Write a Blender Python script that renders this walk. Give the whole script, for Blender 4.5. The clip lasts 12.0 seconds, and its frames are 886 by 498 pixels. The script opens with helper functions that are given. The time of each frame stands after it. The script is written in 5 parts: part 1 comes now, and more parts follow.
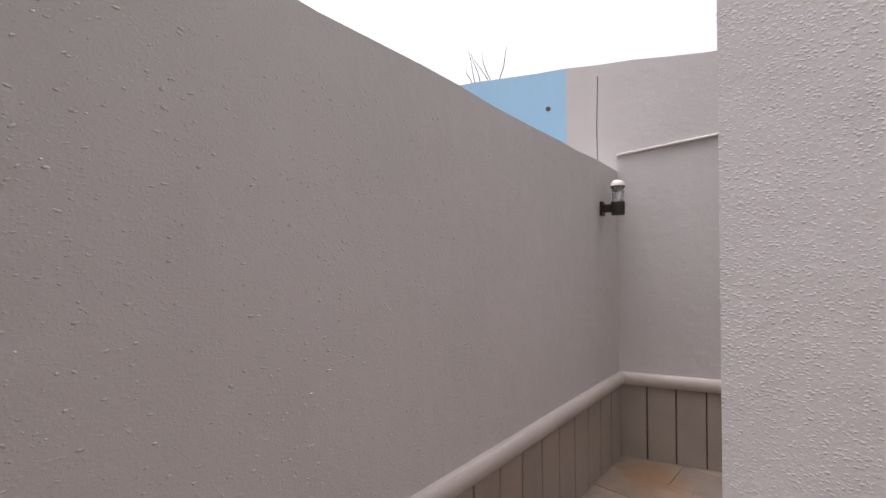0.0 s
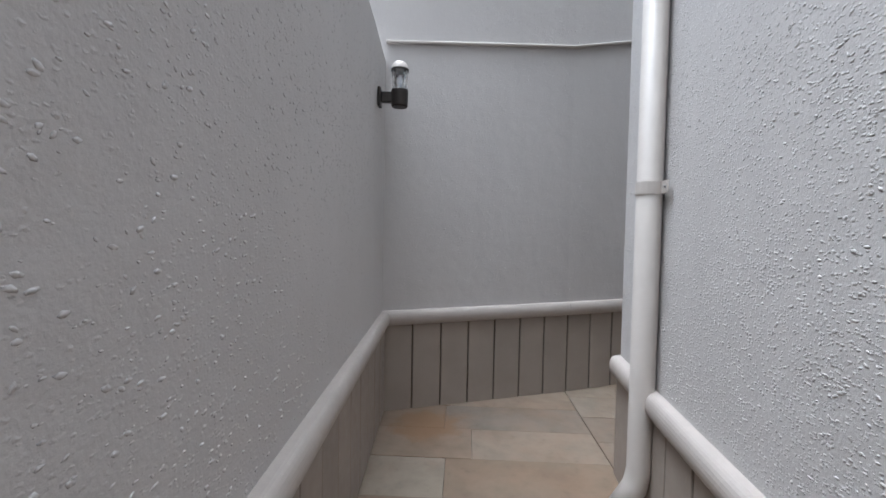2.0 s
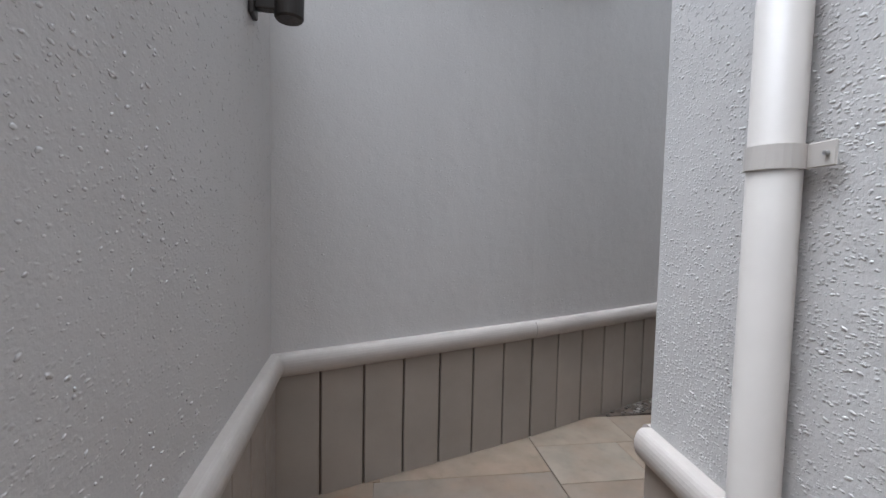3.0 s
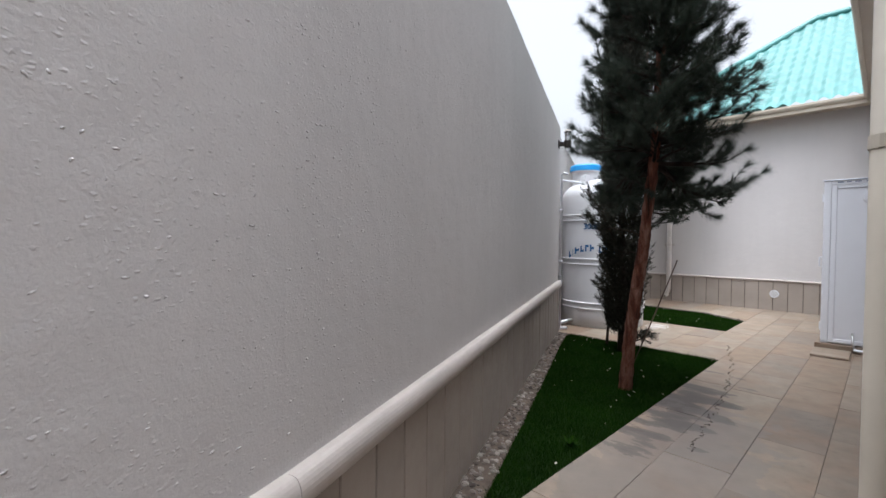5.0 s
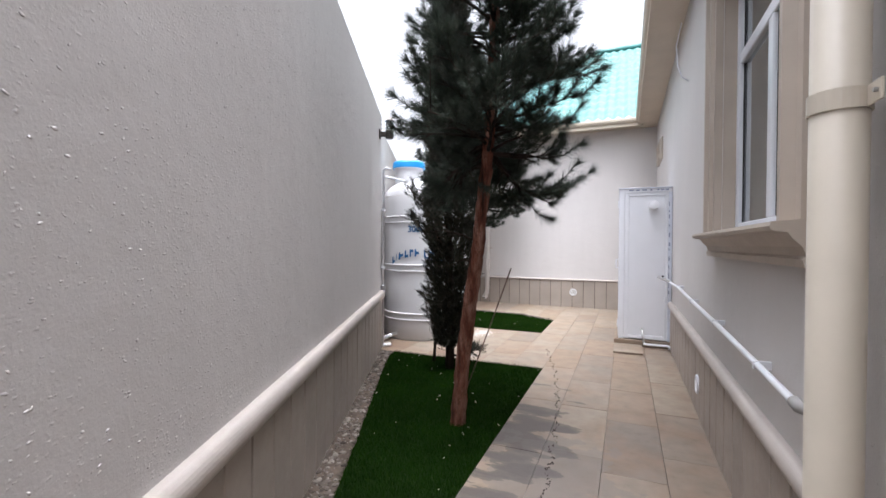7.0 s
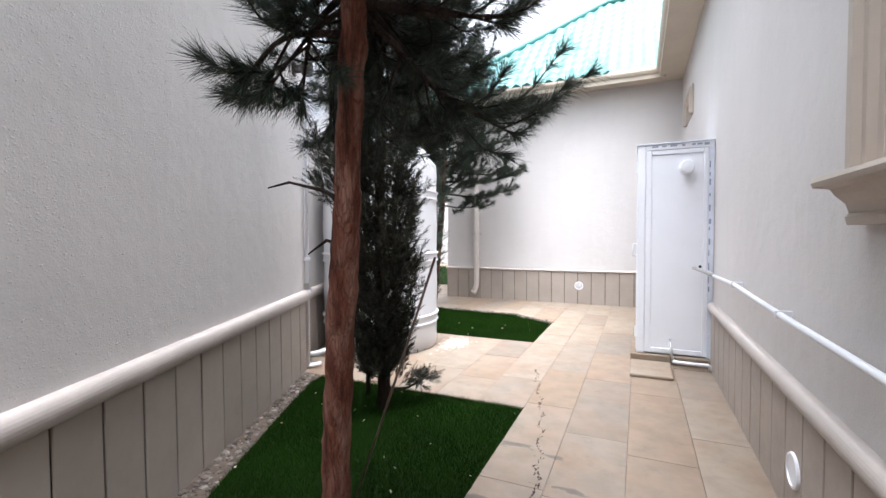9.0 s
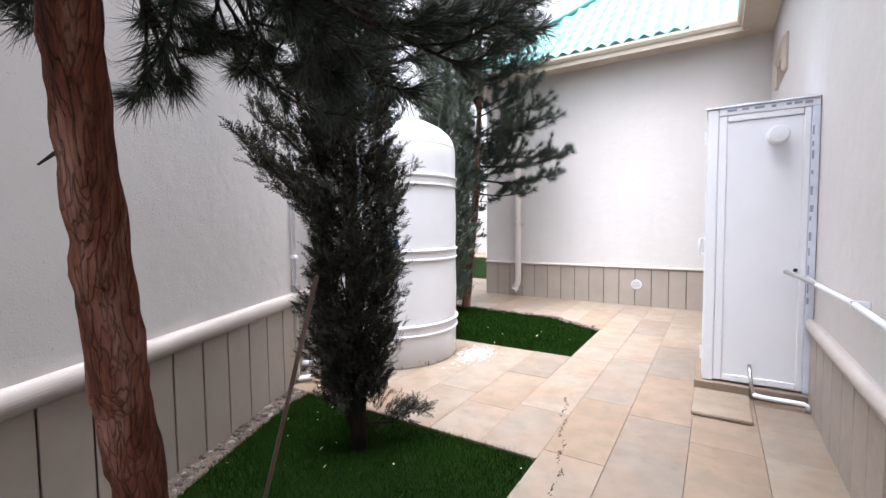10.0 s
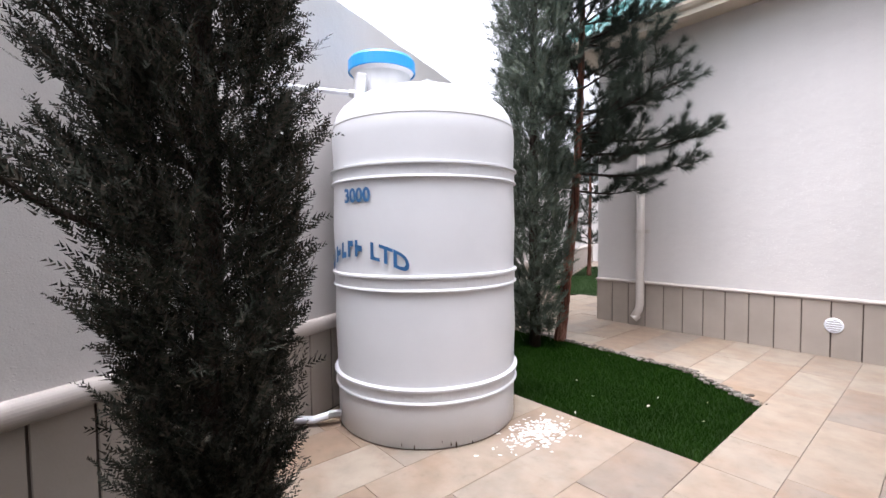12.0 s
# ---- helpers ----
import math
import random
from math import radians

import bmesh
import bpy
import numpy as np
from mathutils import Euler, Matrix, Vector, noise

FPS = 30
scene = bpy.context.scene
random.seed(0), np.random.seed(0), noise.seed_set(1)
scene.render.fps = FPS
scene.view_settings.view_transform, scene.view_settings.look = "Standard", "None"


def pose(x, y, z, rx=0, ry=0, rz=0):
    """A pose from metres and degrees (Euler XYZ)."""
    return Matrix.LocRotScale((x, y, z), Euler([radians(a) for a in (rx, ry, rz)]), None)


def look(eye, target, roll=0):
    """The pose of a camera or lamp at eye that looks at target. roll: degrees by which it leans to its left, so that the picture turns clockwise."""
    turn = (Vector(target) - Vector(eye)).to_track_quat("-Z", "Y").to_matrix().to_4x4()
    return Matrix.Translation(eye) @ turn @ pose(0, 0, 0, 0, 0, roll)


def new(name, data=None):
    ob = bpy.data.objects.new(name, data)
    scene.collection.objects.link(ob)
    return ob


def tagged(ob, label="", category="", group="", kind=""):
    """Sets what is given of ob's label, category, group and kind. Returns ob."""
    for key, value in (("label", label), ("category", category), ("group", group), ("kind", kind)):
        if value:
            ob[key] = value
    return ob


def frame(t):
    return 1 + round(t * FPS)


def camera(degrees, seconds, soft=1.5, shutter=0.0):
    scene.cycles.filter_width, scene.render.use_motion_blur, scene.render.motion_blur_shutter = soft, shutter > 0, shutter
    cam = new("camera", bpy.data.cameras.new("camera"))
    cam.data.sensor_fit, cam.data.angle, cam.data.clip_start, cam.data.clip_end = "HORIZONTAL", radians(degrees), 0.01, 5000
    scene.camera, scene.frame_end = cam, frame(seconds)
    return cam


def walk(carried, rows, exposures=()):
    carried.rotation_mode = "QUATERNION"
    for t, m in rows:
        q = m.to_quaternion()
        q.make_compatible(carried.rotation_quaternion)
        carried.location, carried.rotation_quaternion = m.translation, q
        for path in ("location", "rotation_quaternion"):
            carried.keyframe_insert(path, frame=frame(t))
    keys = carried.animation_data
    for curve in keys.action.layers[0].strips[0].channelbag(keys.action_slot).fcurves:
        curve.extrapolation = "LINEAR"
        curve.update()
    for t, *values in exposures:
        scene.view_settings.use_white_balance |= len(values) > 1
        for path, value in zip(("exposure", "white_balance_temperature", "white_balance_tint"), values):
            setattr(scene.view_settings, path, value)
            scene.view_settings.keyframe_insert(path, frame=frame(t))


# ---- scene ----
cam = camera(91.4, 12.0, soft=1.5)
PATH = [
    (0, (2.912, 0.128, 1.687), (1.487, -1.275, 1.697), -0.5),
    (0.5, (3.003, -0.147, 1.494), (1.302, -1.197, 1.521), 0.9),
    (1, (2.864, -0.383, 1.302), (1.09, -1.306, 1.288), 1.0),
    (1.5, (2.6, -0.652, 1.22), (0.649, -1.088, 1.18), 1.4),
    (2, (2.229, -0.812, 1.224), (0.232, -0.908, 1.145), 1.1),
    (2.5, (1.754, -0.907, 1.256), (-0.241, -0.818, 1.144), 0.8),
    (4.3, (0.271, -0.645, 1.274), (-1.482, 0.318, 1.229), 1.0),
    (4.5, (0.163, -0.602, 1.277), (-1.512, 0.49, 1.244), 0.4),
    (5, (-0.093, -0.483, 1.306), (-1.523, 0.915, 1.263), 0.6),
    (5.5, (-0.232, -0.381, 1.328), (-1.264, 1.331, 1.296), 0.7),
    (6, (-0.425, -0.253, 1.324), (-1.251, 1.568, 1.299), 0.5),
    (6.5, (-0.483, 0.063, 1.339), (-1.278, 1.898, 1.324), 0.4),
    (7, (-0.549, 0.371, 1.325), (-1.328, 2.212, 1.303), 0.4),
    (7.2, (-0.581, 0.529, 1.318), (-1.341, 2.379, 1.296), 0.3),
    (8.8, (-0.639, 1.866, 1.227), (-1.386, 3.72, 1.167), -0.3),
    (9, (-0.621, 2.042, 1.238), (-1.446, 3.863, 1.171), -0.3),
    (9.5, (-0.583, 2.473, 1.246), (-1.562, 4.215, 1.157), -0.4),
    (10, (-0.564, 2.874, 1.267), (-1.632, 4.561, 1.153), -0.6),
    (10.5, (-0.557, 3.274, 1.298), (-1.881, 4.769, 1.186), -0.3),
    (11, (-0.624, 3.629, 1.336), (-1.996, 5.08, 1.23), -0.1),
    (11.5, (-0.704, 4.074, 1.303), (-2.131, 5.473, 1.215), -0.8),
    (12, (-0.823, 4.34, 1.318), (-2.353, 5.625, 1.224), -0.7),
]
EXPOSURES = [(0.0, 0.72, 6360, 19), (0.6, 0.72, 6260, 18), (1.1, 0.57, 5700, 7), (2.7, 0.76, 5650, 7), (4.5, 0.8, 5800, 9), (5.5, 1.15, 6050, 12), (7.0, 1.4, 6050, 13), (8.8, 1.82, 5980, 11), (9.5, 1.9, 5980, 12), (10.0, 1.82, 6000, 13), (11.0, 1.82, 6050, 16), (12.0, 1.52, 6050, 16)]
walk(cam, [(t, look(eye, target, roll)) for t, eye, target, roll in PATH], EXPOSURES)

# ---- world and light: a bright overcast sky ----
world = bpy.data.worlds.new("overcast_sky")
scene.world = world
world.use_nodes = True
wn = world.node_tree.nodes
wl = world.node_tree.links
wn.clear()
w_out = wn.new("ShaderNodeOutputWorld")
w_bg = wn.new("ShaderNodeBackground")
w_sky = wn.new("ShaderNodeTexSky")
w_sky.sky_type = "NISHITA"
w_sky.sun_disc = False
w_sky.sun_elevation = radians(78)
w_sky.sun_rotation = radians(160)
w_sky.air_density = 1.0
w_sky.dust_density = 9.0
w_hsv = wn.new("ShaderNodeHueSaturation")
w_hsv.inputs["Saturation"].default_value = 0.09
wl.new(w_sky.outputs[0], w_hsv.inputs["Color"])
wl.new(w_hsv.outputs[0], w_bg.inputs["Color"])
w_bg.inputs["Strength"].default_value = 0.2
wl.new(w_bg.outputs[0], w_out.inputs["Surface"])

sun_data = bpy.data.lights.new("sun", "SUN")
sun_data.energy = 0.8
sun_data.angle = radians(55)
sun_data.color = (0.99, 0.98, 1.0)
sun = new("sun", sun_data)
sun.matrix_world = look((0, 0, 30), (0 + 30 * math.cos(radians(78)) / math.sin(radians(78)) * -math.sin(radians(160)),
                                   30 * math.cos(radians(78)) / math.sin(radians(78)) * -math.cos(radians(160)), 0))

# ---- materials ----
def material(name):
    m = bpy.data.materials.new(name)
    m.use_nodes = True
    nt = m.node_tree
    nt.nodes.clear()
    out = nt.nodes.new("ShaderNodeOutputMaterial")
    bsdf = nt.nodes.new("ShaderNodeBsdfPrincipled")
    nt.links.new(bsdf.outputs[0], out.inputs["Surface"])
    return m, nt, bsdf


def node(nt, kind, **settings):
    n = nt.nodes.new(kind)
    for key, value in settings.items():
        n.inputs[key].default_value = value
    return n


def coords(nt, scale=(1, 1, 1), local=False):
    if local:
        src = nt.nodes.new("ShaderNodeTexCoord").outputs["Object"]
    else:
        src = nt.nodes.new("ShaderNodeNewGeometry").outputs["Position"]
    mp = nt.nodes.new("ShaderNodeMapping")
    mp.inputs["Scale"].default_value = scale
    nt.links.new(src, mp.inputs["Vector"])
    return mp.outputs[0]


def fbm(nt, vec, scale, detail=4.0, rough=0.55):
    n = node(nt, "ShaderNodeTexNoise", Scale=scale, Detail=detail, Roughness=rough)
    nt.links.new(vec, n.inputs["Vector"])
    return n.outputs["Fac"]


def ramp(nt, fac, stops):
    r = nt.nodes.new("ShaderNodeValToRGB")
    e = r.color_ramp.elements
    while len(e) < len(stops):
        e.new(0.5)
    for k, (pos, col) in enumerate(stops):
        e[k].position = pos
        e[k].color = (*col, 1) if len(col) == 3 else col
    nt.links.new(fac, r.inputs["Fac"])
    return r.outputs["Color"]


def grey(v):
    return (v, v, v)


def mix(nt, a, b, fac, mode="MIX"):
    m = nt.nodes.new("ShaderNodeMix")
    m.data_type = "RGBA"
    m.blend_type = mode
    for sock, val in ((m.inputs[0], fac), (m.inputs[6], a), (m.inputs[7], b)):
        if isinstance(val, bpy.types.NodeSocket):
            nt.links.new(val, sock)
        elif isinstance(val, (int, float)):
            sock.default_value = val
        else:
            sock.default_value = (*val, 1)
    return m.outputs[2]


def bump(nt, bsdf, height, strength, distance, before=None):
    b = node(nt, "ShaderNodeBump", Strength=strength, Distance=distance)
    nt.links.new(height, b.inputs["Height"])
    if before is not None:
        nt.links.new(before, b.inputs["Normal"])
    nt.links.new(b.outputs[0], bsdf.inputs["Normal"])
    return b.outputs[0]


def paint_mat(name, col, rough=0.6, var=0.06, scale=2.0, relief=0.15, grain=60.0, metallic=0.0, random_amount=0.0):
    """A painted or moulded surface with blotches and fine grain."""
    m, nt, b = material(name)
    v = coords(nt)
    c1 = tuple(x * (1 - var) for x in col)
    c2 = tuple(min(1, x * (1 + var)) for x in col)
    c = ramp(nt, fbm(nt, v, scale, 5), [(0.3, c1), (0.7, c2)])
    if random_amount:
        info = nt.nodes.new("ShaderNodeObjectInfo")
        r = ramp(nt, info.outputs["Random"], [(0, grey(1 - random_amount)), (1, grey(1.0))])
        c = mix(nt, c, r, 1.0, "MULTIPLY")
    nt.links.new(c, b.inputs["Base Color"])
    r = ramp(nt, fbm(nt, v, scale * 7, 3), [(0.3, grey(rough * 0.88)), (0.7, grey(min(1, rough * 1.12)))])
    nt.links.new(r, b.inputs["Roughness"])
    b.inputs["Metallic"].default_value = metallic
    bump(nt, b, fbm(nt, v, grain, 3), relief, 0.002)
    return m


def stucco_mat(name, col, lump=0.65, size=1.0, bare=0.62, top=0.42):
    """Spatter-dash render: small raised crusts thrown on a trowelled ground, painted over."""
    m, nt, b = material(name)
    v = coords(nt)
    big = ramp(nt, fbm(nt, v, 0.8, 6, 0.6), [(0.3, tuple(x * 0.94 for x in col)), (0.7, tuple(x * 1.03 for x in col))])
    streak = ramp(nt, fbm(nt, coords(nt, (3, 3, 0.35)), 2.2, 4), [(0.35, grey(0.98)), (0.6, grey(1.0))])
    c = mix(nt, big, streak, 1.0, "MULTIPLY")
    fine = ramp(nt, fbm(nt, v, 220, 2), [(0.3, grey(0.95)), (0.7, grey(1.0))])
    nt.links.new(mix(nt, c, fine, 1.0, "MULTIPLY"), b.inputs["Base Color"])
    b.inputs["Roughness"].default_value = 0.72
    b.inputs["Specular IOR Level"].default_value = 0.35
    flat = coords(nt, (1, 1, 1.6))
    # crusts: a warped noise cut off at a threshold, in uneven density
    warp = node(nt, "ShaderNodeTexNoise", Scale=110 / size, Detail=3)
    nt.links.new(v, warp.inputs["Vector"])
    add = nt.nodes.new("ShaderNodeVectorMath")
    add.operation = "MULTIPLY_ADD"
    add.inputs[1].default_value = (0.013 * size,) * 3
    nt.links.new(warp.outputs["Color"], add.inputs[0])
    nt.links.new(flat, add.inputs[2])
    cells = nt.nodes.new("ShaderNodeTexVoronoi")
    cells.inputs["Scale"].default_value = 74 / size
    nt.links.new(add.outputs[0], cells.inputs["Vector"])
    chance = nt.nodes.new("ShaderNodeSeparateColor")
    nt.links.new(cells.outputs["Color"], chance.inputs[0])
    dens = fbm(nt, v, 2.5, 3)
    more = nt.nodes.new("ShaderNodeMath")
    more.operation = "MULTIPLY_ADD"
    more.inputs[1].default_value = 0.7
    nt.links.new(dens, more.inputs[0])
    nt.links.new(chance.outputs[0], more.inputs[2])
    less = nt.nodes.new("ShaderNodeMath")
    less.operation = "SUBTRACT"
    less.inputs[1].default_value = 0.35
    nt.links.new(more.outputs[0], less.inputs[0])
    reach = ramp(nt, less.outputs[0], [(0.0, grey(0)), (bare, grey(0)), (bare + (1 - bare) * 0.4, grey(top * 0.6)), (1.0, grey(top))])
    gap = nt.nodes.new("ShaderNodeMath")
    gap.operation = "SUBTRACT"
    nt.links.new(reach, gap.inputs[0])
    nt.links.new(cells.outputs["Distance"], gap.inputs[1])
    cut = ramp(nt, gap.outputs[0], [(0.0, grey(0)), (0.5, grey(1))])
    n1 = bump(nt, b, cut, lump, 0.010)
    n2 = bump(nt, b, fbm(nt, v, 120, 4), 0.35, 0.004, n1)
    bump(nt, b, fbm(nt, v, 9, 4), 0.25, 0.02, n2)
    return m


def sandstone_mat(name, wetness=False):
    """Honed sandstone slabs: cream to honey, with rusty clouds, each slab a tone of its own."""
    m, nt, b = material(name)
    info = nt.nodes.new("ShaderNodeObjectInfo")
    v = coords(nt)
    shift = nt.nodes.new("ShaderNodeVectorMath")
    shift.operation = "MULTIPLY_ADD"
    shift.inputs[1].default_value = (17.0, 31.0, 7.0)
    nt.links.new(info.outputs["Random"], shift.inputs[0])
    nt.links.new(v, shift.inputs[2])
    p = shift.outputs[0]
    tone = ramp(nt, info.outputs["Random"], [(0.0, (0.190, 0.138, 0.096)), (0.25, (0.238, 0.191, 0.146)), (0.5, (0.170, 0.140, 0.114)),
                                            (0.75, (0.250, 0.206, 0.160)), (1.0, (0.205, 0.150, 0.108))])
    cloud = ramp(nt, fbm(nt, p, 2.6, 5, 0.6), [(0.42, grey(0)), (0.72, grey(1))])
    c = mix(nt, tone, (0.20, 0.130, 0.085), cloud)
    c = mix(nt, tone, c, 0.7)
    pale = ramp(nt, fbm(nt, p, 7, 4), [(0.35, grey(0.88)), (0.65, grey(1.06))])
    c = mix(nt, c, pale, 1.0, "MULTIPLY")
    vein = ramp(nt, fbm(nt, p, 14, 6, 0.7), [(0.30, grey(0.80)), (0.42, grey(1.0))])
    c = mix(nt, c, vein, 0.5, "MULTIPLY")
    # damp film along the walked line beside the lawn
    if wetness:
        wet_at = nt.nodes.new("ShaderNodeVectorMath")
        wet_at.operation = "DISTANCE"
        scaled = nt.nodes.new("ShaderNodeMapping")
        scaled.inputs["Scale"].default_value = (1.0, 0.36, 0)
        nt.links.new(v, scaled.inputs["Vector"])
        nt.links.new(scaled.outputs[0], wet_at.inputs[0])
        wet_at.inputs[1].default_value = (-0.95, 0.80, 0)
        edge = nt.nodes.new("ShaderNodeMath")
        edge.operation = "MULTIPLY_ADD"
        edge.inputs[1].default_value = 1.1
        nt.links.new(fbm(nt, v, 3.2, 5, 0.6), edge.inputs[0])
        nt.links.new(wet_at.outputs["Value"], edge.inputs[2])
        damp = ramp(nt, edge.outputs[0], [(0.75, grey(0.62)), (1.1, grey(0.42)), (1.6, grey(0))])
        c = mix(nt, c, (0.13, 0.112, 0.10), damp)
        smear_at = nt.nodes.new("ShaderNodeVectorMath")
        smear_at.operation = "DISTANCE"
        nt.links.new(scaled.outputs[0], smear_at.inputs[0])
        smear_at.inputs[1].default_value = (-1.20, 1.18, 0)
        smear_edge = nt.nodes.new("ShaderNodeMath")
        smear_edge.operation = "MULTIPLY_ADD"
        smear_edge.inputs[1].default_value = 1.5
        nt.links.new(fbm(nt, coords(nt, (0.8, 2.2, 1)), 2.6, 6, 0.55), smear_edge.inputs[0])
        nt.links.new(smear_at.outputs["Value"], smear_edge.inputs[2])
        c = mix(nt, c, (0.075, 0.065, 0.06), ramp(nt, smear_edge.outputs[0], [(0.86, grey(0.9)), (1.1, grey(0.6)), (1.42, grey(0))]))
        rust_at = nt.nodes.new("ShaderNodeVectorMath")
        rust_at.operation = "DISTANCE"
        nt.links.new(v, rust_at.inputs[0])
        rust_at.inputs[1].default_value = (-0.47, -1.02, 0)
        redge = nt.nodes.new("ShaderNodeMath")
        redge.operation = "MULTIPLY_ADD"
        redge.inputs[1].default_value = 0.35
        nt.links.new(fbm(nt, v, 7, 5, 0.6), redge.inputs[0])
        nt.links.new(rust_at.outputs["Value"], redge.inputs[2])
        c = mix(nt, c, (0.20, 0.115, 0.06), ramp(nt, redge.outputs[0], [(0.32, grey(0.8)), (0.42, grey(0))]))
        r = ramp(nt, damp, [(0, grey(0.55)), (1, grey(0.35))])
        nt.links.new(r, b.inputs["Roughness"])
    else:
        b.inputs["Roughness"].default_value = 0.55
    nt.links.new(c, b.inputs["Base Color"])
    b.inputs["Specular IOR Level"].default_value = 0.3
    n1 = bump(nt, b, fbm(nt, p, 6, 4), 0.2, 0.01)
    bump(nt, b, fbm(nt, v, 120, 3), 0.15, 0.002, n1)
    return m


def glass_mat(name, tint=(1, 1, 1)):
    m, nt, b = material(name)
    b.inputs["Base Color"].default_value = (*tint, 1)
    b.inputs["Roughness"].default_value = 0.02
    b.inputs["Transmission Weight"].default_value = 1.0
    b.inputs["IOR"].default_value = 1.45
    return m


def bark_mat(name, dark, light, red):
    m, nt, b = material(name)
    v = coords(nt, (1, 1, 0.17), local=True)
    plates = nt.nodes.new("ShaderNodeTexVoronoi")
    plates.feature = "DISTANCE_TO_EDGE"
    plates.inputs["Scale"].default_value = 58
    w = node(nt, "ShaderNodeTexNoise", Scale=9, Detail=4)
    nt.links.new(v, w.inputs["Vector"])
    warp = mix(nt, v, w.outputs["Color"], 0.2)
    nt.links.new(warp, plates.inputs["Vector"])
    crack = ramp(nt, plates.outputs["Distance"], [(0.0, grey(0.55)), (0.05, grey(0.85)), (0.11, grey(1))])
    c = ramp(nt, fbm(nt, v, 16, 6, 0.65), [(0.36, dark), (0.5, red), (0.66, light)])
    c = mix(nt, dark, c, crack)
    nt.links.new(c, b.inputs["Base Color"])
    b.inputs["Roughness"].default_value = 0.9
    b.inputs["Specular IOR Level"].default_value = 0.15
    n1 = bump(nt, b, crack, 0.9, 0.012)
    n2 = bump(nt, b, fbm(nt, v, 22, 5, 0.7), 0.9, 0.014, n1)
    bump(nt, b, fbm(nt, v, 70, 5), 0.7, 0.006, n2)
    return m


def leaf_mat(name, cols, rough=0.5, gloss=0.3):
    """Leaves and needles, each island its own tone."""
    m, nt, b = material(name)
    g = nt.nodes.new("ShaderNodeNewGeometry")
    n = len(cols) - 1
    c = ramp(nt, g.outputs["Random Per Island"], [(k / n, col) for k, col in enumerate(cols)])
    patch = ramp(nt, fbm(nt, coords(nt), 2.5, 3), [(0.3, grey(0.75)), (0.7, grey(1.15))])
    nt.links.new(mix(nt, c, patch, 1.0, "MULTIPLY"), b.inputs["Base Color"])
    b.inputs["Roughness"].default_value = rough
    b.inputs["Specular IOR Level"].default_value = gloss
    return m


STUCCO = stucco_mat("cream_spatter_stucco", (0.54, 0.512, 0.494), lump=0.25, size=0.95, bare=0.70, top=0.6)
STUCCO_MID = stucco_mat("cream_spatter_stucco_denser", (0.54, 0.512, 0.494), lump=0.25, size=0.85, bare=0.55, top=0.64)
STUCCO_ROUGH = stucco_mat("cream_spatter_stucco_rough", (0.56, 0.533, 0.515), lump=0.4, size=0.8, bare=0.36, top=0.68)
STUCCO_FINE = stucco_mat("cream_house_stucco", (0.60, 0.573, 0.555), lump=0.5, size=0.8, bare=0.80)
STUCCO_BLUE = stucco_mat("blue_painted_stucco", (0.33, 0.55, 0.72), lump=0.3, bare=0.8)
PANEL = paint_mat("taupe_dado_panel", (0.33, 0.283, 0.243), 0.6, 0.08, 3.0, 0.25, 90, random_amount=0.08)
JOINT = paint_mat("dark_panel_joint", (0.10, 0.075, 0.06), 0.8, 0.15)
RAIL = paint_mat("cream_dado_rail", (0.43, 0.385, 0.35), 0.55, 0.07, 4.0, 0.35, 50)
STONE = sandstone_mat("sandstone_slab", wetness=True)
MORTAR = paint_mat("sandy_mortar_bed", (0.16, 0.125, 0.095), 0.9, 0.2, 6, 0.4, 80)
PVC = paint_mat("white_pvc", (0.70, 0.71, 0.745), 0.32, 0.02, 3, 0.03)
CREAM_PIPE = paint_mat("cream_painted_pipe", (0.54, 0.485, 0.40), 0.42, 0.05, 5, 0.1)
PALE_PIPE = paint_mat("pale_painted_pipe", (0.52, 0.475, 0.435), 0.42, 0.05, 5, 0.1)
TRIM = paint_mat("taupe_window_surround", (0.42, 0.36, 0.30), 0.6, 0.07, 4, 0.2, 70)
SOFFIT = paint_mat("beige_soffit_boards", (0.52, 0.45, 0.36), 0.55, 0.05, 3)
TANK = paint_mat("white_polyethylene", (0.58, 0.58, 0.59), 0.38, 0.03, 2.5, 0.12, 25)
TANK_BLUE = paint_mat("blue_plastic_lid", (0.02, 0.26, 0.60), 0.4, 0.06)
STENCIL = paint_mat("blue_stencil_paint", (0.02, 0.10, 0.24), 0.6, 0.2, 20)
DARK_METAL = paint_mat("dark_bronze_lamp_metal", (0.045, 0.038, 0.034), 0.45, 0.2, 10, 0.3, 60, metallic=0.6)
STEEL = paint_mat("galvanised_steel", (0.5, 0.5, 0.5), 0.35, 0.1, 8, 0.1, metallic=1.0)
RUST = paint_mat("rusty_steel_rod", (0.10, 0.065, 0.05), 0.8, 0.25, 12, 0.4)
BLACK = paint_mat("black_rubber", (0.02, 0.02, 0.02), 0.7, 0.1)
FILM = paint_mat("printed_protective_film", (0.60, 0.63, 0.71), 0.3, 0.08, 12)
PRINT = paint_mat("blue_grey_print", (0.24, 0.27, 0.36), 0.4, 0.1, 12)
LIME = paint_mat("white_lime_spill", (0.60, 0.57, 0.54), 0.9, 0.1, 20, 0.6)
SOIL = paint_mat("dry_stony_soil", (0.085, 0.066, 0.053), 0.95, 0.35, 14, 0.9, 60)
LAWN_SOIL = paint_mat("lawn_earth", (0.010, 0.020, 0.005), 0.95, 0.3, 9, 0.6)
